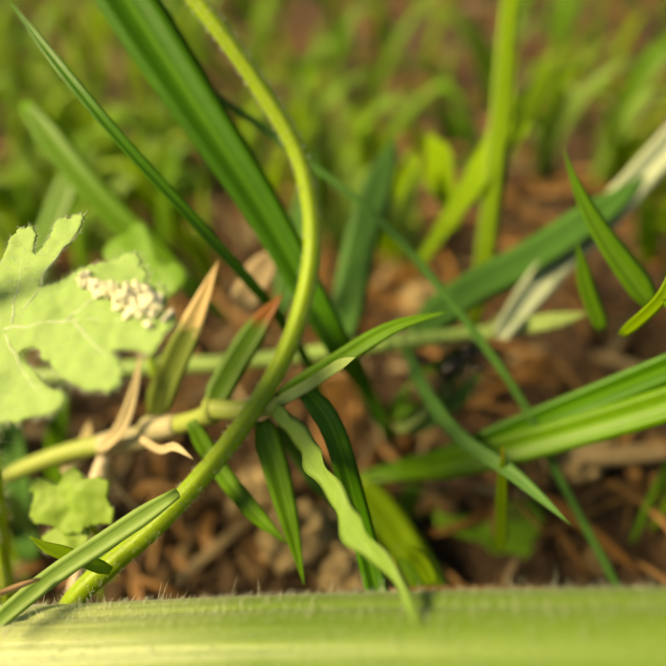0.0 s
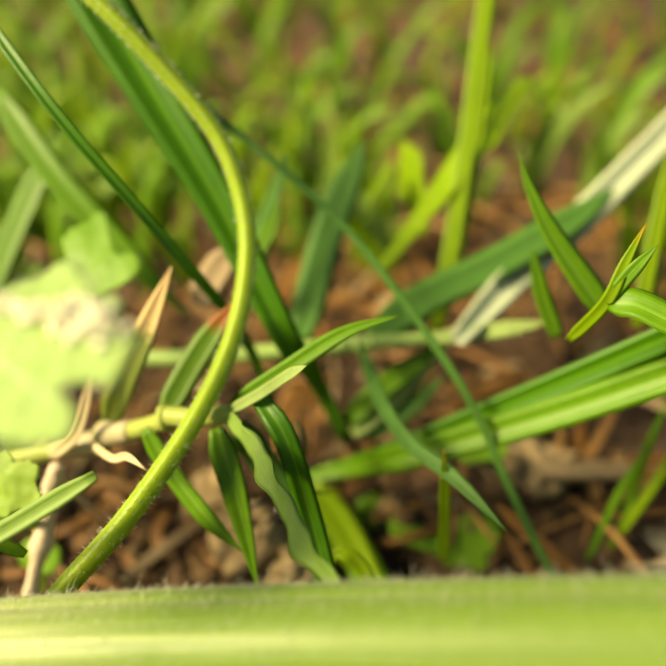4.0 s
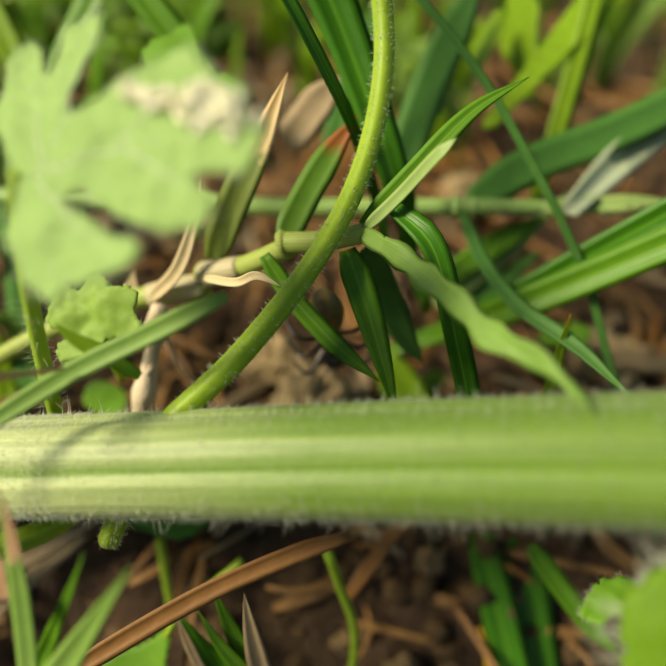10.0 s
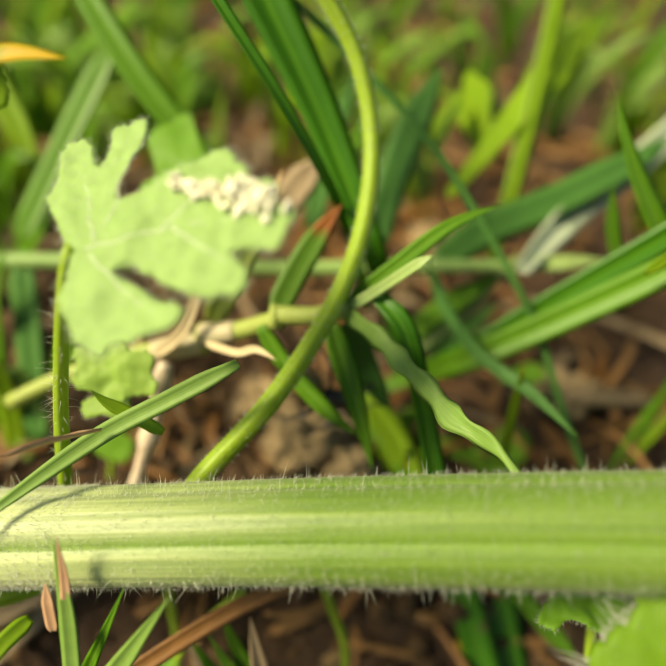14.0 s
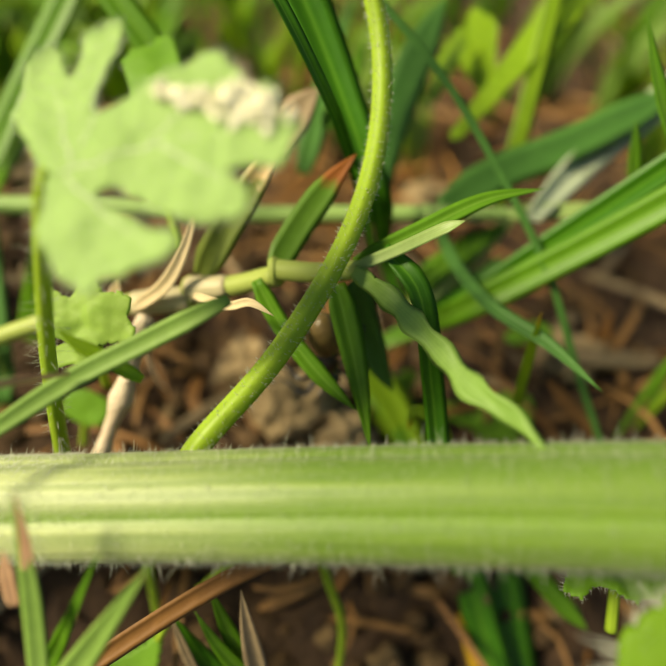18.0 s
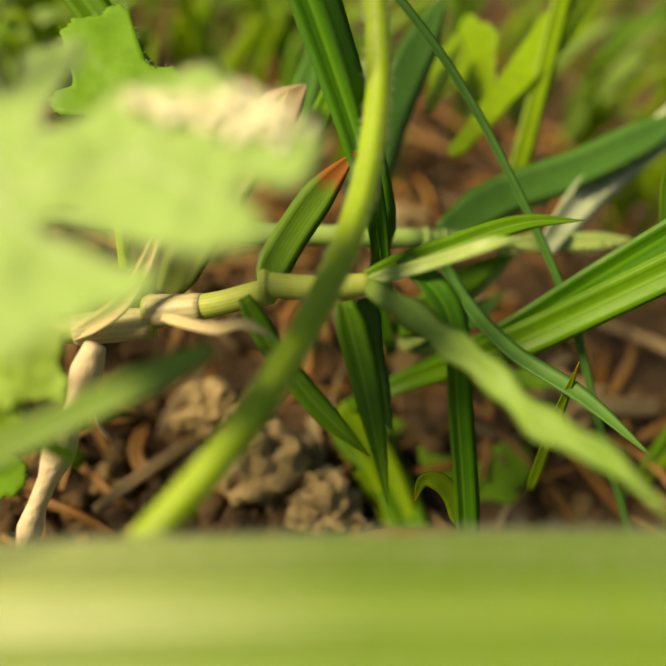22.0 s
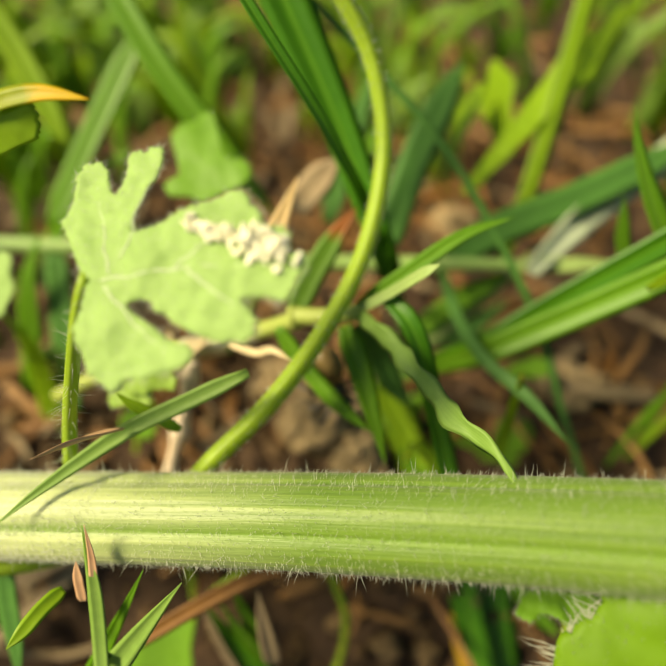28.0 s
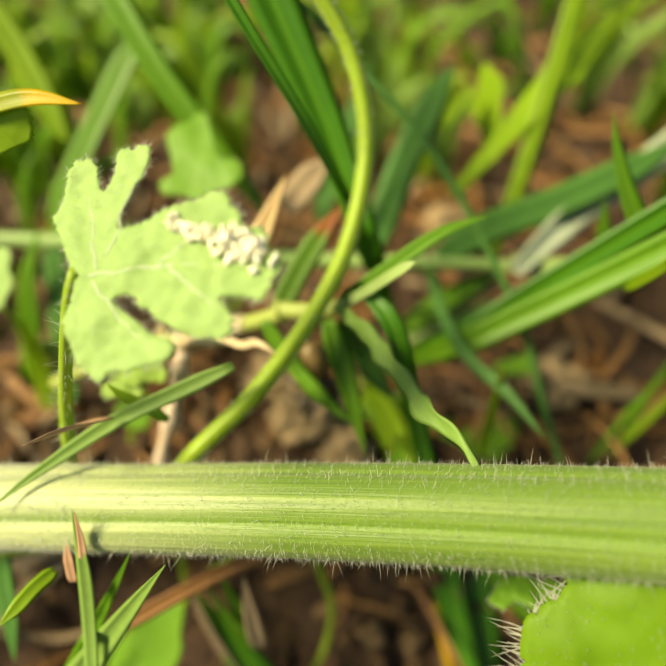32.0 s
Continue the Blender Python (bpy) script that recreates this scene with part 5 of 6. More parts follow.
def motions():
    walk(ant, [(0.0, facing((20.9, 57.4, 20.4), -30)), (0.4, facing((17.1, 58.5, 21.1), -30)), (0.8, facing((14.2, 57.6, 21.3), -70)),
               (1.0, facing((13.7, 55.0, 19.7), 15)), (1.2, facing((12.3, 53.6, 18.3), 35)), (1.6, facing((11.4, 56.7, 20.4), 85)), (2.0, facing((6.4, 53.3, 17.4), 115)), (2.5, facing((6.0, 54.5, 17.5), 115)),
               (4.5, facing((4.9, 41.3, 20.4), 90)), (5.0, facing((5.8, 43.2, 13.7), 60)), (5.3, facing((2.1, 47.2, 17.8), 75, 20)),
               (6.0, facing((-2.4, 40.1, 21.1), 80, 50)), (7.0, facing((-2.2, 39.9, 21.4), 80, 50)), (8.0, facing((-2.1, 40.2, 20.6), 80, 50)), (9.0, facing((-2.4, 40.1, 20.7), 80, 50)),
               (10.0, facing((-0.7, 41.7, 22.4), 80, 50)), (11.0, facing((-0.7, 41.2, 23.6), 80, 50)), (12.0, facing((-0.8, 40.8, 22.2), 80, 50)), (13.0, facing((1.5, 38.2, 20.4), 80, 50)),
               (14.0, facing((0.2, 40.0, 22.2), 30, 20)), (15.0, facing((-0.7, 40.6, 22.3), 30, 20)), (18.0, facing((0.5, 39.4, 21.8), 80, 50)), (19.0, facing((0.5, 28.0, 3.0), 80, 10)), (23.7, facing((0.5, 28.0, 3.0), 80, 10)),
               (24.5, facing((-0.4, 38.9, 23.7), 70, 45)), (25.5, facing((0.6, 38.8, 23.6), 70, 45)), (28.0, facing((0.2, 39.1, 24.8), 70, 40)), (32.0, facing((0.4, 39.0, 25.0), 70, 40))])
    walk(runner, swaying((-4.7, 43.4, 32.9), [(0, -3.05, 1.6, 0.03, 8.61, 0.33, -0.01), (0.5, -3.66, -0.22, -0.13, 0.81, -0.09, 0.03), (1, -2.54, 0.96, -0.56, 8.88, -1.8, 0.23), (1.5, -2.59, 1.05, -0.72, 11.31, -0.08, 0.78), (2, -2.01, 1.28, -0.62, 10.38, 0.48, 0.99), (2.5, -2.17, 0.58, 0.32, 6.47, -1.09, 0.73), (4.5, -1.14, -0.49, 0.87, 5.86, 5.53, 2.49), (5, -1.23, -0.56, 0.9, 4.09, 4.41, 0.94), (5.5, -1.35, -0.45, 0.74, 2.34, 3.61, 0.6), (6, -1.03, -0.53, 0.41, 2, 2.65, 1), (6.5, -0.84, -0.48, 0.46, 2.2, 3.09, 1.32), (7, -0.95, -0.37, 0.46, 1.76, 3.39, 1.43), (7.5, -0.96, -0.38, 0.78, 2.08, 3.57, 1.67), (8, -0.83, -0.47, 0.84, 2.23, 3.65, 1.53), (8.5, -0.92, -0.47, 1.02, 2.12, 3.2, 1.08), (9, -0.87, -0.68, 0.52, 2.24, 3.23, 1.59), (9.5, -0.88, -0.44, 0.59, 1.58, 2.79, 1.02), (10, -0.42, 0.61, 0.46, 0.12, 0.3, 1.63), (10.5, -0.55, 1.44, 0.69, -0.65, -0.5, 1.88), (11, -0.56, 0.8, 0.47, 1.51, 0.92, 3.48), (11.5, -0.91, 0.23, 0.04, 1.29, 2.45, 1.99), (12, -0.49, -0.18, 0.65, 2.15, 3.98, 3.16), (12.5, -0.1, -0.89, 1.05, 3.08, 3.89, 3.48), (13, 0.38, -2.5, 1.17, 5.69, 4.39, 4.19), (13.5, 1.08, -3.02, 0.96, 6.6, 3.73, 5.54), (14, -0.68, -0.03, 0.65, 2.05, 3.87, 2.77), (14.5, -0.72, 0.07, 0.57, 1.71, 4.15, 2.05), (15, -0.59, -0, 0.74, 1.64, 3.89, 1.82), (15.5, -0.43, -0.19, 1.25, 1.73, 4.35, 2.95), (17.5, -0.11, -0.61, 0.61, 5.33, 2.15, 2.51), (18, -0.16, -1.43, 0.64, 6.22, 2.41, 2.5), (18.5, 0.44, -1.21, 0.17, 6.75, 3.11, 2.06), (19, 0.49, -1.06, -0.33, 6.39, 3.51, 3.1), (19.5, 0.3, -1.3, -0.53, 5.34, 3.02, 3.72), (20, 0.41, -1.06, -0.93, 4.89, 1.23, 4.75), (20.5, 0.32, -1.11, -0.52, 5.49, 0.87, 4.86), (21, -0.14, -0.89, 0.52, 5.93, 0.79, 4.87), (21.5, 0.12, -0.33, 1.14, 5.51, 0.72, 4.84), (22, 0.55, 0.26, 2.31, 4.62, 0.58, 4.78), (22.5, 0.3, -0.12, 2.88, 5.95, 0.56, 4.86), (23, 1.28, -0.59, 0.89, 8.39, 0.74, 5.99), (23.5, 0.2, 0.15, 0.88, 8.39, 0.74, 5.99), (24, -0.33, -0.36, 0.6, 4.81, 0.85, 5.97), (24.5, -0.07, -0.63, 0.3, 1.09, 0.47, 0.69), (25, 0, -0.72, 0.46, -0.11, 0.52, -0.11), (25.5, -0.13, -0.44, 0.42, 0.14, 0.59, 0.02), (27.5, 0.03, -0.04, 0.12, 0.06, 0.08, -0.19), (28, 0, -0, -0, -0, 0, -0), (28.5, 0.05, 0.07, -0.01, -0.02, -0.12, 0.13), (29, 0.11, 0.1, 0.01, 0.05, -0.07, 0.08), (29.5, 0.05, 0.17, -0.02, -0.08, 0.06, 0.01), (30, -0.01, 0.21, 0.27, 0.11, 0.19, 0.54), (30.5, -0.06, 0.34, 0.22, 0.36, 0.16, 0.22), (31, -0.12, 0.24, 0.27, 0.38, 0.31, 0.07), (31.5, -0.15, 0.24, 0.22, 0.41, 0.49, 0.18), (32, -0.21, 0.24, 0.19, 0.24, 0.21, -0.34)]))
    walk(pair, swaying((6.8, 49.6, 8.4), [(0, -1.59, 0.02, 3.88, 17.33, 0, -2.53), (0.5, -4, 0.49, 3.32, 18.03, -4, 3.34), (1, -4.56, 0.17, 2.4, 18.41, -8, 9.69), (1.5, -3.46, 0.23, 3.15, 17.78, -8, 8.72), (2, -3.27, 0.25, 3.09, 17.1, -8, 9.38), (2.5, -2.64, 0.71, 3.7, 16.65, -8, 9.61), (4.5, -2.99, 0.73, 4.63, 15.38, 0, 0.32), (5, -2.42, 0.86, 4.64, 12.74, 0, -0.1), (5.5, -2.49, 0.74, 3.98, 9.09, 0, -0.27), (6, -1.7, 0.06, 2.99, 5.34, 0, -0.51), (6.5, -1.42, 0.26, 3.49, 4.93, 0, -0.5), (7, -1.31, 0.31, 2.79, 5.03, 0, -0.73), (7.5, -1.44, 0.05, 3.08, 4.66, 0, -0.54), (8, -1.43, 0.17, 3.7, 4.36, 0, -0.15), (8.5, -1.32, 0.22, 3.55, 4.03, 0, -0.43), (9, -1.32, 0.08, 3.57, 3.08, 0, -0.32), (9.5, -1.28, 0.01, 3.09, 2.36, 0, -0.34), (10, -0.25, 0.4, 3.25, 5.06, 0, -3.01), (10.5, -1.82, -0.61, 5.43, 3.56, 0, -2.15), (11, -1.61, 0.06, 2.51, 3.21, 0, 0.16), (11.5, -1.18, 0.14, 2.78, 2.33, 0, -1.17), (12, -1.14, 0.64, 2.99, 3.44, 0, 0.41), (12.5, -0.59, -0.33, 1.85, 1.69, 0, -0.77), (13, -0.04, 0.17, 2.48, 2.7, 0, -1.2), (13.5, -0.38, 0.41, 2.73, 3.71, 0, -0.3), (14, -0.85, 0.06, 2.45, 3.71, 0, -0.16), (14.5, -0.67, 0.31, 2.67, 4.03, 0, -0.53), (15, -0.49, 0.2, 2.6, 4.15, 0, -0.49), (15.5, -0.46, 0.04, 2.57, 3.07, 0, 0.09), (17.5, -0.18, 0.34, 2.24, 1.02, 0, -0.58), (18, -0.3, 0.53, 2.37, 0.72, 0, -0.91), (18.5, 0.17, 1.54, 2.48, 0.94, 0, -1.93), (19, 0.07, 1.61, 2.21, 0.54, 0, -1.45), (19.5, 0.06, 1.08, 1.91, 0.69, 0, -1.44), (20, -0.15, 0.6, 2.08, -0.41, 0, 0.08), (20.5, -0.24, 0.09, 2.29, -0.74, 0, 1.13), (21, 0.73, 0.41, 1.34, 0.03, 0, 1.6), (21.5, 0.69, 0.12, 0.1, 0.99, 0, -1.91), (22, 0.62, -0.05, 0.29, 0.9, 0, -2.29), (22.5, 0.49, 0.03, -0.12, 1.15, 0, -0.75), (23, 0.31, 0.05, -0.9, 1.02, 0, -1.49), (23.5, 0.6, -0.06, 1.09, -0.06, 0, 0.29), (24, -0.24, -0.11, -0.77, -0.59, 0, -2.29), (24.5, -0.07, -0.24, 0.68, 0.38, 0, -0.38), (25, 0.5, -0.09, 1.18, 0.43, 0, -1.6), (25.5, 0.09, -0.08, 0.63, 0.6, 0, -0.95), (27.5, 0.12, 0.02, 0.16, 0.52, 0, -0.32), (28, -0, -0, -0, 0.5, 0, 0.01), (28.5, 0.05, 0.04, -0.08, -0, 0, 0.08), (29, 0.05, 0.03, -0.04, -0.3, 0, 0.06), (29.5, 0.06, 0.09, -0.29, -0.78, 0, -0.07), (30, -0.71, 0.27, 0.02, -0.28, 0, 0.94), (30.5, -0.79, 0.37, -0.04, -0.49, 0, 0.93), (31, -0.67, 0.42, 0, -0.52, 0, 0.49), (31.5, -0.86, 0.43, -0.05, -0.74, 0, 0.85), (32, -0.61, 0.32, -0.08, -1.65, 0, 0.48)]))
    walk(narrow, swaying((5.4, 50.9, 25.9), [(0, -1.52, -0.34, 3.57, 1.15, 0, 0), (0.5, -3.58, 0.54, 3.66, 3.88, 0, 0), (1, -3.9, 0.06, 2.36, 4.12, 0, 0), (1.5, -3.18, 0.07, 3.06, 2.68, 0, 0), (2, -2.81, 0.13, 3, 2.77, 0, 0), (2.5, -2.12, 0.52, 3.52, 2.32, 0, 0), (4.5, -1.56, -0.56, 2.71, 0.83, 0, 0), (5, -0.72, -0.32, 3.11, 0.84, 0, 0), (5.5, -0.49, -0.15, 2.82, 0.3, 0, 0), (6, 0.45, -0.36, 2.5, -0.39, 0, 0), (6.5, 0.66, -0.17, 3.06, -0.49, 0, 0), (7, 0.72, -0.18, 2.25, -0.3, 0, 0), (7.5, 0.62, -0.39, 2.59, -0.03, 0, 0), (8, 0.72, -0.35, 3.1, 0.17, 0, 0), (8.5, 0.61, -0.39, 2.86, 0.21, 0, 0), (9, 0.42, -0.44, 2.97, 0.26, 0, 0), (9.5, 0.24, -0.52, 2.45, 0.32, 0, 0), (10, 0.87, -0.99, 1.72, 0.44, 0, 0), (10.5, -0.94, -1.71, 4.32, -0.45, 0, 0), (11, -0.31, -0.82, 1.23, 1.16, 0, 0), (11.5, -0.69, -0.24, 2.44, -0.16, 0, 0), (12, -0.28, -0.39, 1.67, 0.95, 0, 0), (12.5, -0.06, -0.23, 2.21, -0.26, 0, 0), (13, 0.81, -0.17, 2.4, -0.75, 0, 0), (13.5, 1.17, -0.26, 2.1, 0.26, 0, 0), (14, 1.08, -0.15, 2.33, 0.72, 0, 0), (14.5, 1.12, -0.07, 2.4, 0.1, 0, 0), (15, 1.27, -0.14, 2.4, -0.02, 0, 0), (15.5, 1.42, -0.14, 2.54, 0.38, 0, 0), (17.5, 1.64, -0.47, 1.38, 0.16, 0, 0), (18, 1.6, -0.69, 0.96, -0.07, 0, 0), (18.5, 2.01, -0.14, 0.76, -0.44, 0, 0), (19, 2.22, -0.27, 0.11, 0.34, 0, 0), (19.5, 2.29, -0.75, -0.24, 0.45, 0, 0), (20, 2.44, -0.64, 0.5, 0.82, 0, 0), (20.5, 2.7, -0.7, 1.24, 1.38, 0, 0), (21, 3.74, -1.06, -0.69, 2.53, 0, 0), (21.5, 2.96, -1.5, -1.98, 0.38, 0, 0), (22, 2.94, -1.37, -1.32, -0.33, 0, 0), (22.5, 3.22, -1.6, -2.4, 1.02, 0, 0), (23, 3, -1.06, -2.39, 0.4, 0, 0), (23.5, 3.77, -0.77, 0.18, 0.44, 0, 0), (24, 2.37, 0.28, -0, -1.04, 0, 0), (24.5, 3.27, -0.58, 0.37, 0.04, 0, 0), (25, 3.56, -0.43, 0.99, -1.15, 0, 0), (25.5, 3.28, -0.34, 0.43, -0.39, 0, 0), (27.5, 3.11, -0.02, 0.16, -0.14, 0, 0), (28, 2.99, -0, 0, 0.02, 0, 0), (28.5, 2.99, 0.06, -0.06, -0, 0, 0), (29, 2.95, 0.02, -0.06, -0.01, 0, 0), (29.5, 2.84, 0.1, -0.29, -0.16, 0, 0), (30, 2.52, 0.07, -0.28, 1.14, 0, 0), (30.5, 2.43, 0.17, -0.36, 1.29, 0, 0), (31, 2.43, 0.12, -0.39, 1.11, 0, 0), (31.5, 2.33, 0.12, -0.49, 1.53, 0, 0), (32, 2.31, 0.14, -0.35, 0.95, 0, 0)]))
    walk(vine, swaying((0, 18.8, 32.6), [(0, 0, 0.58, 0, 4.48, 0, -0.01), (1, 0, 0.64, -0.3, 2.36, 0, 0.37), (1.5, 0, -0.07, -0.08, 2.47, 0, 0.06), (2, 0, 0.93, -0.15, 3.01, 0, 0.07), (2.5, 0, 1.15, -0.09, 2.81, 0, 0.01), (4.5, 0, 0.09, -0.03, 2.12, 0, 0), (5, 0, 0.72, 1.3, 1.91, 0, 0.13), (6, 0, 1.73, -0.45, -0.15, 0, -1.4), (7, 0, 1.62, 1.58, -0.55, 0, -1.65), (8, 0, 1.74, 1.27, -0.13, 0, 1.17), (8.5, 0, 2.41, 1.13, -0.8, 0, -0.72), (9, 0, 2.35, 0.46, 0.72, 0, 0.42), (10, 0, 1.18, 3.63, -0.49, 0, -3.69), (11, 0, 0.93, 1.73, 0.2, 0, 0.85), (12, 0, 0.27, 1.29, 0.98, 0, 0.43), (13, 0, -2.15, 2.38, 1.9, 0, -3.56), (14, 0, -0.59, -0.09, 0.79, 0, -1.94), (15, 0, -0.02, -0.13, 1.15, 0, -0.77), (17.5, 0, -1.06, 4, 1.13, 0, -2.93), (18, 0, -2.32, 2.25, 1.49, 0, -3.51), (19, 0, -2.89, 3.78, 3.33, 0, -3.77), (20, 0, -1.91, 3.96, 0.98, 0, -2.49), (21, 0, -2.46, 5.56, 2.48, 0, -2.07), (22, 0, -0.61, -0, 2.71, 0, -0), (22.5, 0, -0.94, -0, 1.85, 0, -0), (23, 0, -0.92, -0.01, 3.9, 0, -0), (24, 0, -1.46, 4.58, -0.94, 0, 0.79), (25, 0, 0.11, -0.04, -0.05, 0, -1.07), (28, 0, 0.32, -0.73, -1.01, 0, -2.94), (29, 0, 0.28, -0.59, -1.41, 0, -2.08), (30, 0, 0.6, -1.74, -1.37, 0, -2.94), (31, 0, 0.25, -1.44, -1.5, 0, -2.34), (32, 0, 0.39, -1.17, -1.95, 0, -2.3)]))
    walk(stalk, swaying((0, 41.9, 34.6), [(0, -3.52, -0.33, 1.84, 10.67, 0, 0), (0.5, -4.81, 0.83, 1.92, 9.81, 0, 0), (1, -5.21, 0.58, 1.77, 7.17, 0, 0), (1.5, -4.2, 0.29, 1.92, 3.41, 0, 0), (2, -3.6, 0.33, 1.96, 0.67, 0, 0), (2.5, -2.77, 0.53, 2.2, 0.65, 0, 0), (4.5, -1.42, -0.85, 1.4, -0.27, 0, 0), (5, -1.02, -0.87, 1.2, 2.36, 0, 0), (5.5, -1.07, -0.75, 1, 2.47, 0, 0), (6, -0.68, -0.82, 0.94, 2.88, 0, 0), (6.5, -0.55, -0.73, 1.2, 3.24, 0, 0), (7, -0.44, -0.55, 1.05, 3.78, 0, 0), (7.5, -0.49, -0.74, 1.26, 4.29, 0, 0), (8, -0.3, -0.78, 1.49, 4.61, 0, 0), (8.5, -0.29, -0.76, 1.43, 5.12, 0, 0), (9, -0.35, -0.81, 1.57, 5.48, 0, 0), (9.5, -1.16, -0.75, 1.46, 2.81, 0, 0), (10, -1.43, -1.12, 0.86, 1.24, 0, 0), (10.5, -2.52, -2.41, 2.24, -0.33, 0, 0), (11, -0.72, -0.86, 0.76, -0.92, 0, 0), (11.5, -0.75, -0.54, 1.18, -1.72, 0, 0), (12, 0.77, -0.6, 0.86, -2.56, 0, 0), (12.5, 0.62, -0.39, 1.26, -3, 0, 0), (13, 1.64, -0.48, 1.36, -3.99, 0, 0), (13.5, 1.46, -0.48, 1.2, -2.57, 0, 0), (14, 0.48, -0.29, 1.29, -0.76, 0, 0), (14.5, 0.02, -0.31, 1.29, 0.05, 0, 0), (15, -0.3, -0.38, 1.37, 1.17, 0, 0), (15.5, 0.08, -0.32, 1.61, 0.8, 0, 0), (17.5, 1.13, -0.62, 0.8, -1.48, 0, 0), (18, 1.25, -0.88, 0.42, -2.32, 0, 0), (18.5, 1.57, -0.66, -0.24, -2.77, 0, 0), (19, 2.06, -0.57, -0.53, -3.11, 0, 0), (19.5, 1.33, -0.85, -0.55, -2.52, 0, 0), (20, 0.74, -0.64, 0.27, -2.1, 0, 0), (20.5, 0.17, -0.66, 0.92, -1.24, 0, 0), (21, 0.84, -0.75, -0.37, -0.94, 0, 0), (21.5, -0.43, -1.14, -1.4, -1.78, 0, 0), (22, -0.64, -1.15, -1, -2.76, 0, 0), (22.5, 0.19, -1.15, -1.64, -3.87, 0, 0), (23, -0.36, -0.67, -1.92, -4.39, 0, 0), (23.5, 0.75, -0.7, 0.19, -2.94, 0, 0), (24, -1.28, 0.26, -0.06, 0.15, 0, 0), (24.5, 0.46, -0.6, 0.15, 1.56, 0, 0), (25, 0.27, -0.58, 0.48, 1.17, 0, 0), (25.5, 0.15, -0.39, 0.18, 1.17, 0, 0), (27.5, 0.05, -0.02, 0.09, 0.22, 0, 0), (28, -0.01, -0, -0, -0.06, 0, 0), (28.5, 0.04, 0.06, -0.03, -0.25, 0, 0), (29, 0.05, 0.01, -0.04, -0.38, 0, 0), (29.5, -0.04, 0.09, -0.17, -0.58, 0, 0), (30, -0.08, 0.16, -0.22, -0.23, 0, 0), (30.5, -0.13, 0.27, -0.26, -0.21, 0, 0), (31, -0.15, 0.23, -0.3, -0.26, 0, 0), (31.5, -0.15, 0.27, -0.36, -0.21, 0, 0), (32, -0.23, 0.23, -0.25, -0.59, 0, 0)]))
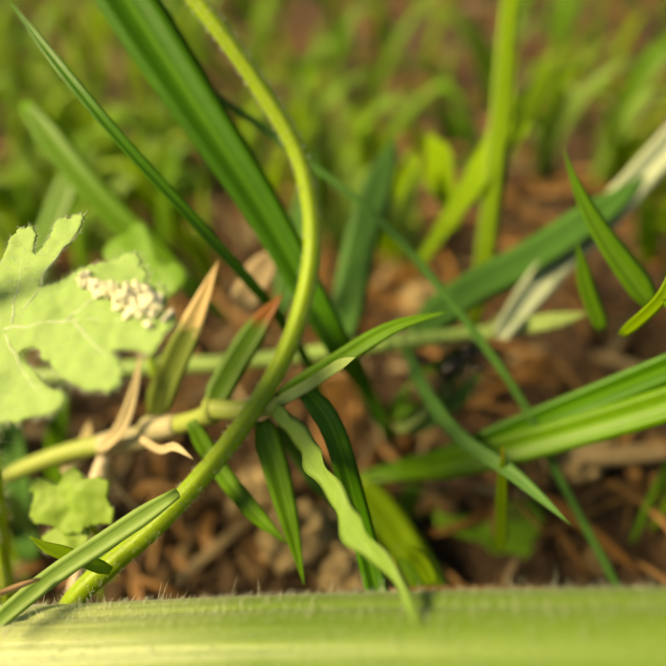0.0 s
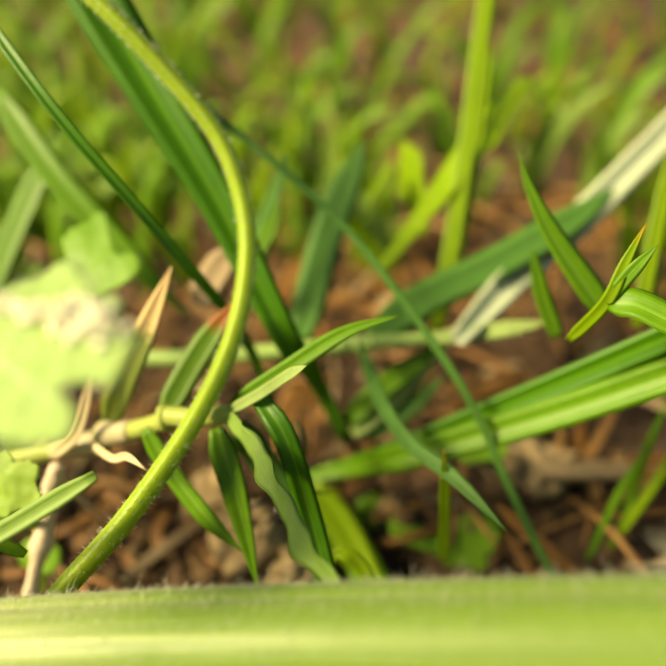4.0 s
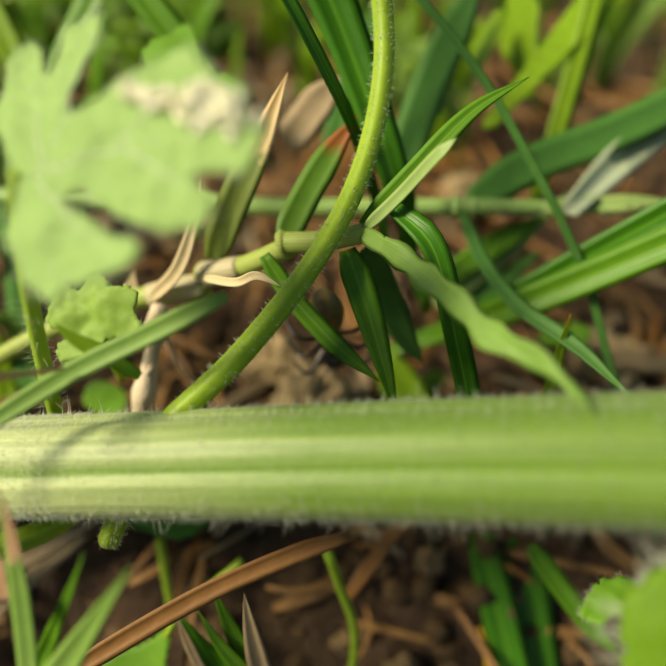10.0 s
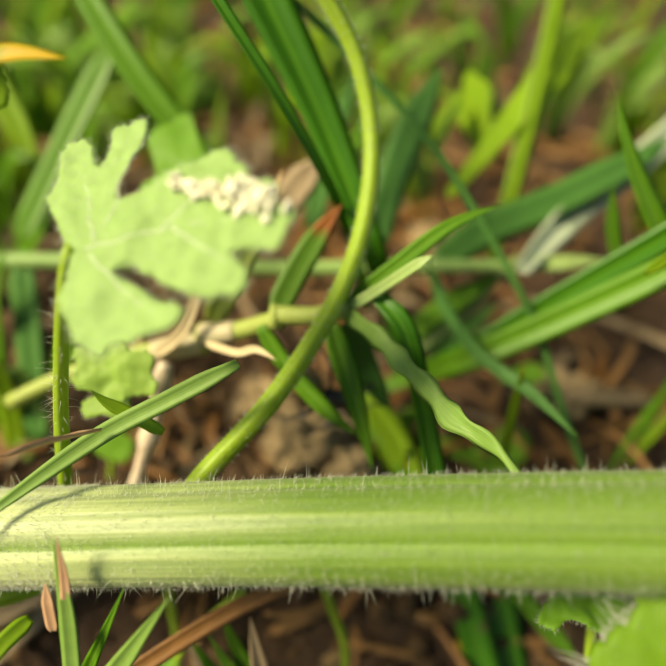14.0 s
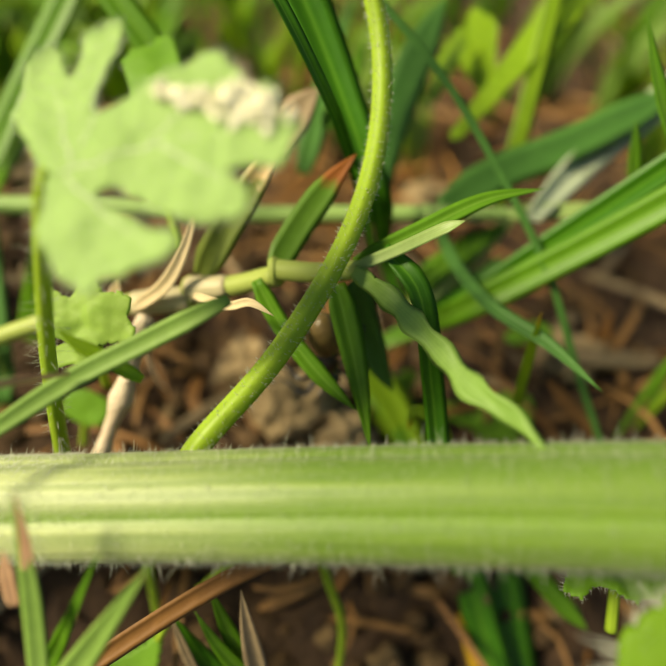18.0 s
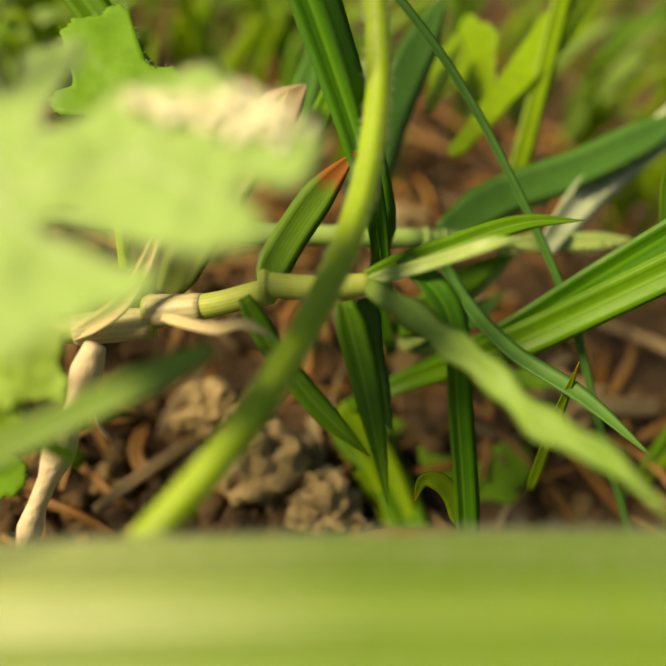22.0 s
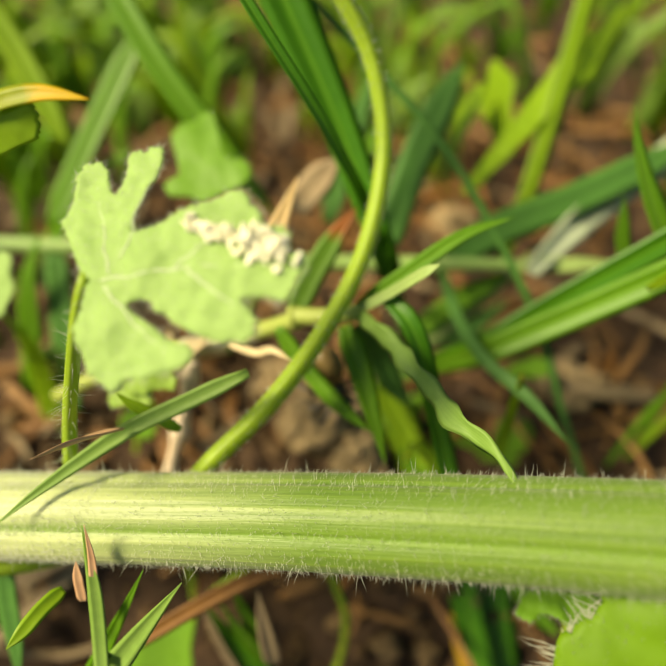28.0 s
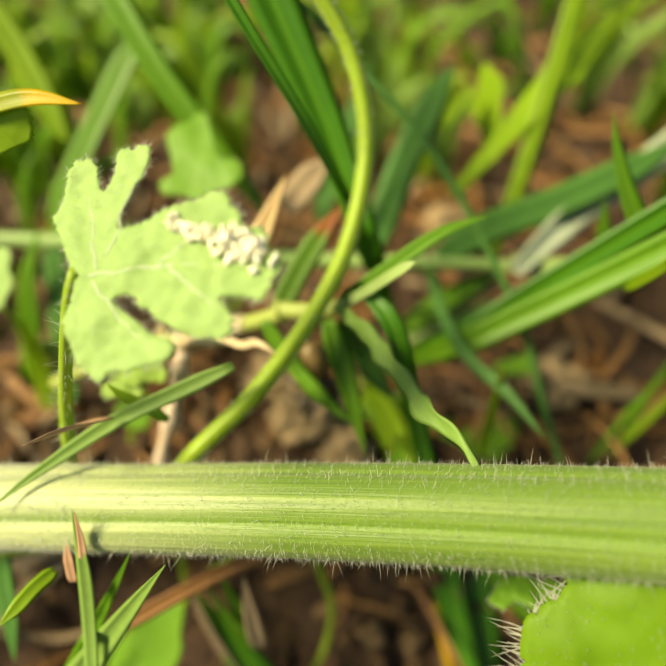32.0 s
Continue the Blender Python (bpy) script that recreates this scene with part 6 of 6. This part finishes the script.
    leaf_rows = swaying((-15.8, 29.8, 55), [(0, -1.87, 6.77, 7.82, 11.55, 0.66, -3.12), (0.5, -1.87, 6.77, 7.82, 11.55, 0.66, -3.12), (1, -1.87, 6.77, 7.82, 11.55, 0.66, -3.12), (1.5, 5.71, 2.91, 1.35, -0.13, -0.02, 0.11), (2, 6.42, 2.73, 1.43, -0.11, -0.02, 0.11), (2.5, 5.69, 1.5, 1.29, -0.05, -0.02, 0.1), (4.5, 2.65, -1.9, -1.76, -1.12, 0.29, 0.67), (5, -0.24, -1.85, 0.7, -1.62, 2.5, -0.85), (5.5, -0, -2.04, -0.45, -1.83, 3.22, -1.96), (6, -0.58, -1.33, -0.73, -2.16, 0.48, -2.88), (6.5, -0.74, -1.25, 0.33, -1.79, 0.26, -4.15), (7, -0.54, -0.87, 0.96, -1.84, 1.36, -3.1), (7.5, -0.5, -0.73, 1.31, -1.89, 1.84, -2.8), (8, -0.41, -0.78, 1.72, -1.75, 2.01, -2.93), (8.5, -0.77, -0.61, 2.16, -1.51, 2.08, -3.42), (9, -0.8, -0.47, 2.28, -1.24, 1.96, -3.29), (9.5, -0.97, -0.45, 3.58, -2.15, 2.34, -3.65), (10, -1.67, -0.95, 5.61, -2.42, 5.65, -4.28), (10.5, -1.52, -0.96, 5.65, -3.31, 5.36, -4.84), (11, -0.78, -1.39, 1.62, -3, 1.81, -0.6), (11.5, -1.17, -1.16, 0.89, -2.81, 1.24, -2.48), (12, -1.6, 0.07, 2.24, -2.4, 2.28, -3.26), (12.5, -1.93, 0.74, 3.93, -2.17, 0.46, -5.31), (13, -1.42, 0.65, 5.73, -1.86, 3.28, -4.59), (13.5, -0.55, 0.49, 5.29, -1.44, 4.62, -3.22), (14, -0.6, 0.44, 2.89, -1.32, 0.1, -3.22), (14.5, -0.67, -0, 3.13, -1.71, 0.89, -4.03), (15, -0.66, 0.24, 3.7, -1.38, 0.86, -4.71), (15.5, -0.4, 1.21, 5.13, -2.08, 4.29, -4.09), (17.5, -0.61, 0.4, 5.22, -3.68, 4.42, -4.36), (18, -0.71, -0.36, 5.41, -3.21, 4.39, -4.28), (18.5, -0.11, -1.21, 1.83, -0.32, 4.07, -3.81), (19, 0.6, -0.95, 2.24, -0.64, 4.11, -3.86), (19.5, 0.11, -0.57, 4.5, -3.15, 4.37, -4.28), (20, 0.34, 0.07, 5.07, -3.13, 4.38, -4.26), (20.5, 0.91, -0.26, 2.94, -4.49, -5.91, 8.18), (21, -1.59, -0.4, 9.14, -4.85, -7.07, -0.16), (21.5, -1.66, 0.11, 12.21, -5.91, -6.95, -0.17), (22, -1.23, -0.81, 10.12, -5.13, -7.04, -0.15), (22.5, -1.45, -0.93, 10.16, -5.12, -7.04, -0.15), (23, -1.68, -0.91, 10.17, -5.13, -7.04, -0.15), (23.5, -4.35, 1.58, 9.53, -5.28, -7.05, -0.2), (24, -1.99, -0.59, 5.04, -1.02, 3.79, -8.74), (24.5, -1.38, -0.65, 3.89, 3, 7.27, -2.05), (25, -1.32, -0.87, 2.8, 0.92, 1.37, -2.13), (25.5, -0.91, -0.68, 0.91, 1.78, 0.56, -1.91), (27.5, -0.18, -0.11, 0.38, -0.03, 0.46, -0.64), (28, 0, -0, -0, -0, -0, -0), (28.5, 0.1, 0.06, -0.15, -0.09, -0.27, -0.16), (29, 0.16, -0.07, -0.31, -0.12, -0.22, 0.14), (29.5, -0.04, 0, -0.33, -0.19, 0.14, -0.36), (30, 0.9, -0.03, -1.34, -0.37, -0.43, 1.62), (30.5, 0.73, 0.05, -1.27, -0.12, 0.24, 0.63), (31, 0.62, -0.15, -1.25, -0.29, 0.44, 0.19), (31.5, 0.86, -0.02, -1.39, -0.2, 0.54, 0.59), (32, 0.16, 0.01, -0.39, 0.45, 2.49, -0.72)])
    walk(lobed, leaf_rows)
    walk(fluff, leaf_rows)
    for blade in lifted:
        walk(blade, swaying((2.9, 41.8, 36), [(t, 0, 0, 0, turn, 0, 0) for t, turn in ((0, 3), (0.5, 0), (1, 8), (1.5, 4), (2, 4), (2.5, 10), (4.5, -1), (5, -2), (5.5, -3), (6, -4), (6.5, -5), (7, -6), (7.5, -5), (8, -5), (8.5, -3), (9, -5), (9.5, -5), (10, -11), (10.5, -10), (11, -7), (11.5, -5), (12, -3), (12.5, -2), (13, -2), (13.5, -1), (14, -4), (14.5, -4), (15, -4), (15.5, -3), (24.5, 12), (25, 1), (25.5, 1), (27.5, 0), (28, 0), (28.5, 0), (29, 0), (29.5, 0), (30, 0), (30.5, 0), (31, -1), (31.5, -1), (32, -1))]))


motions()
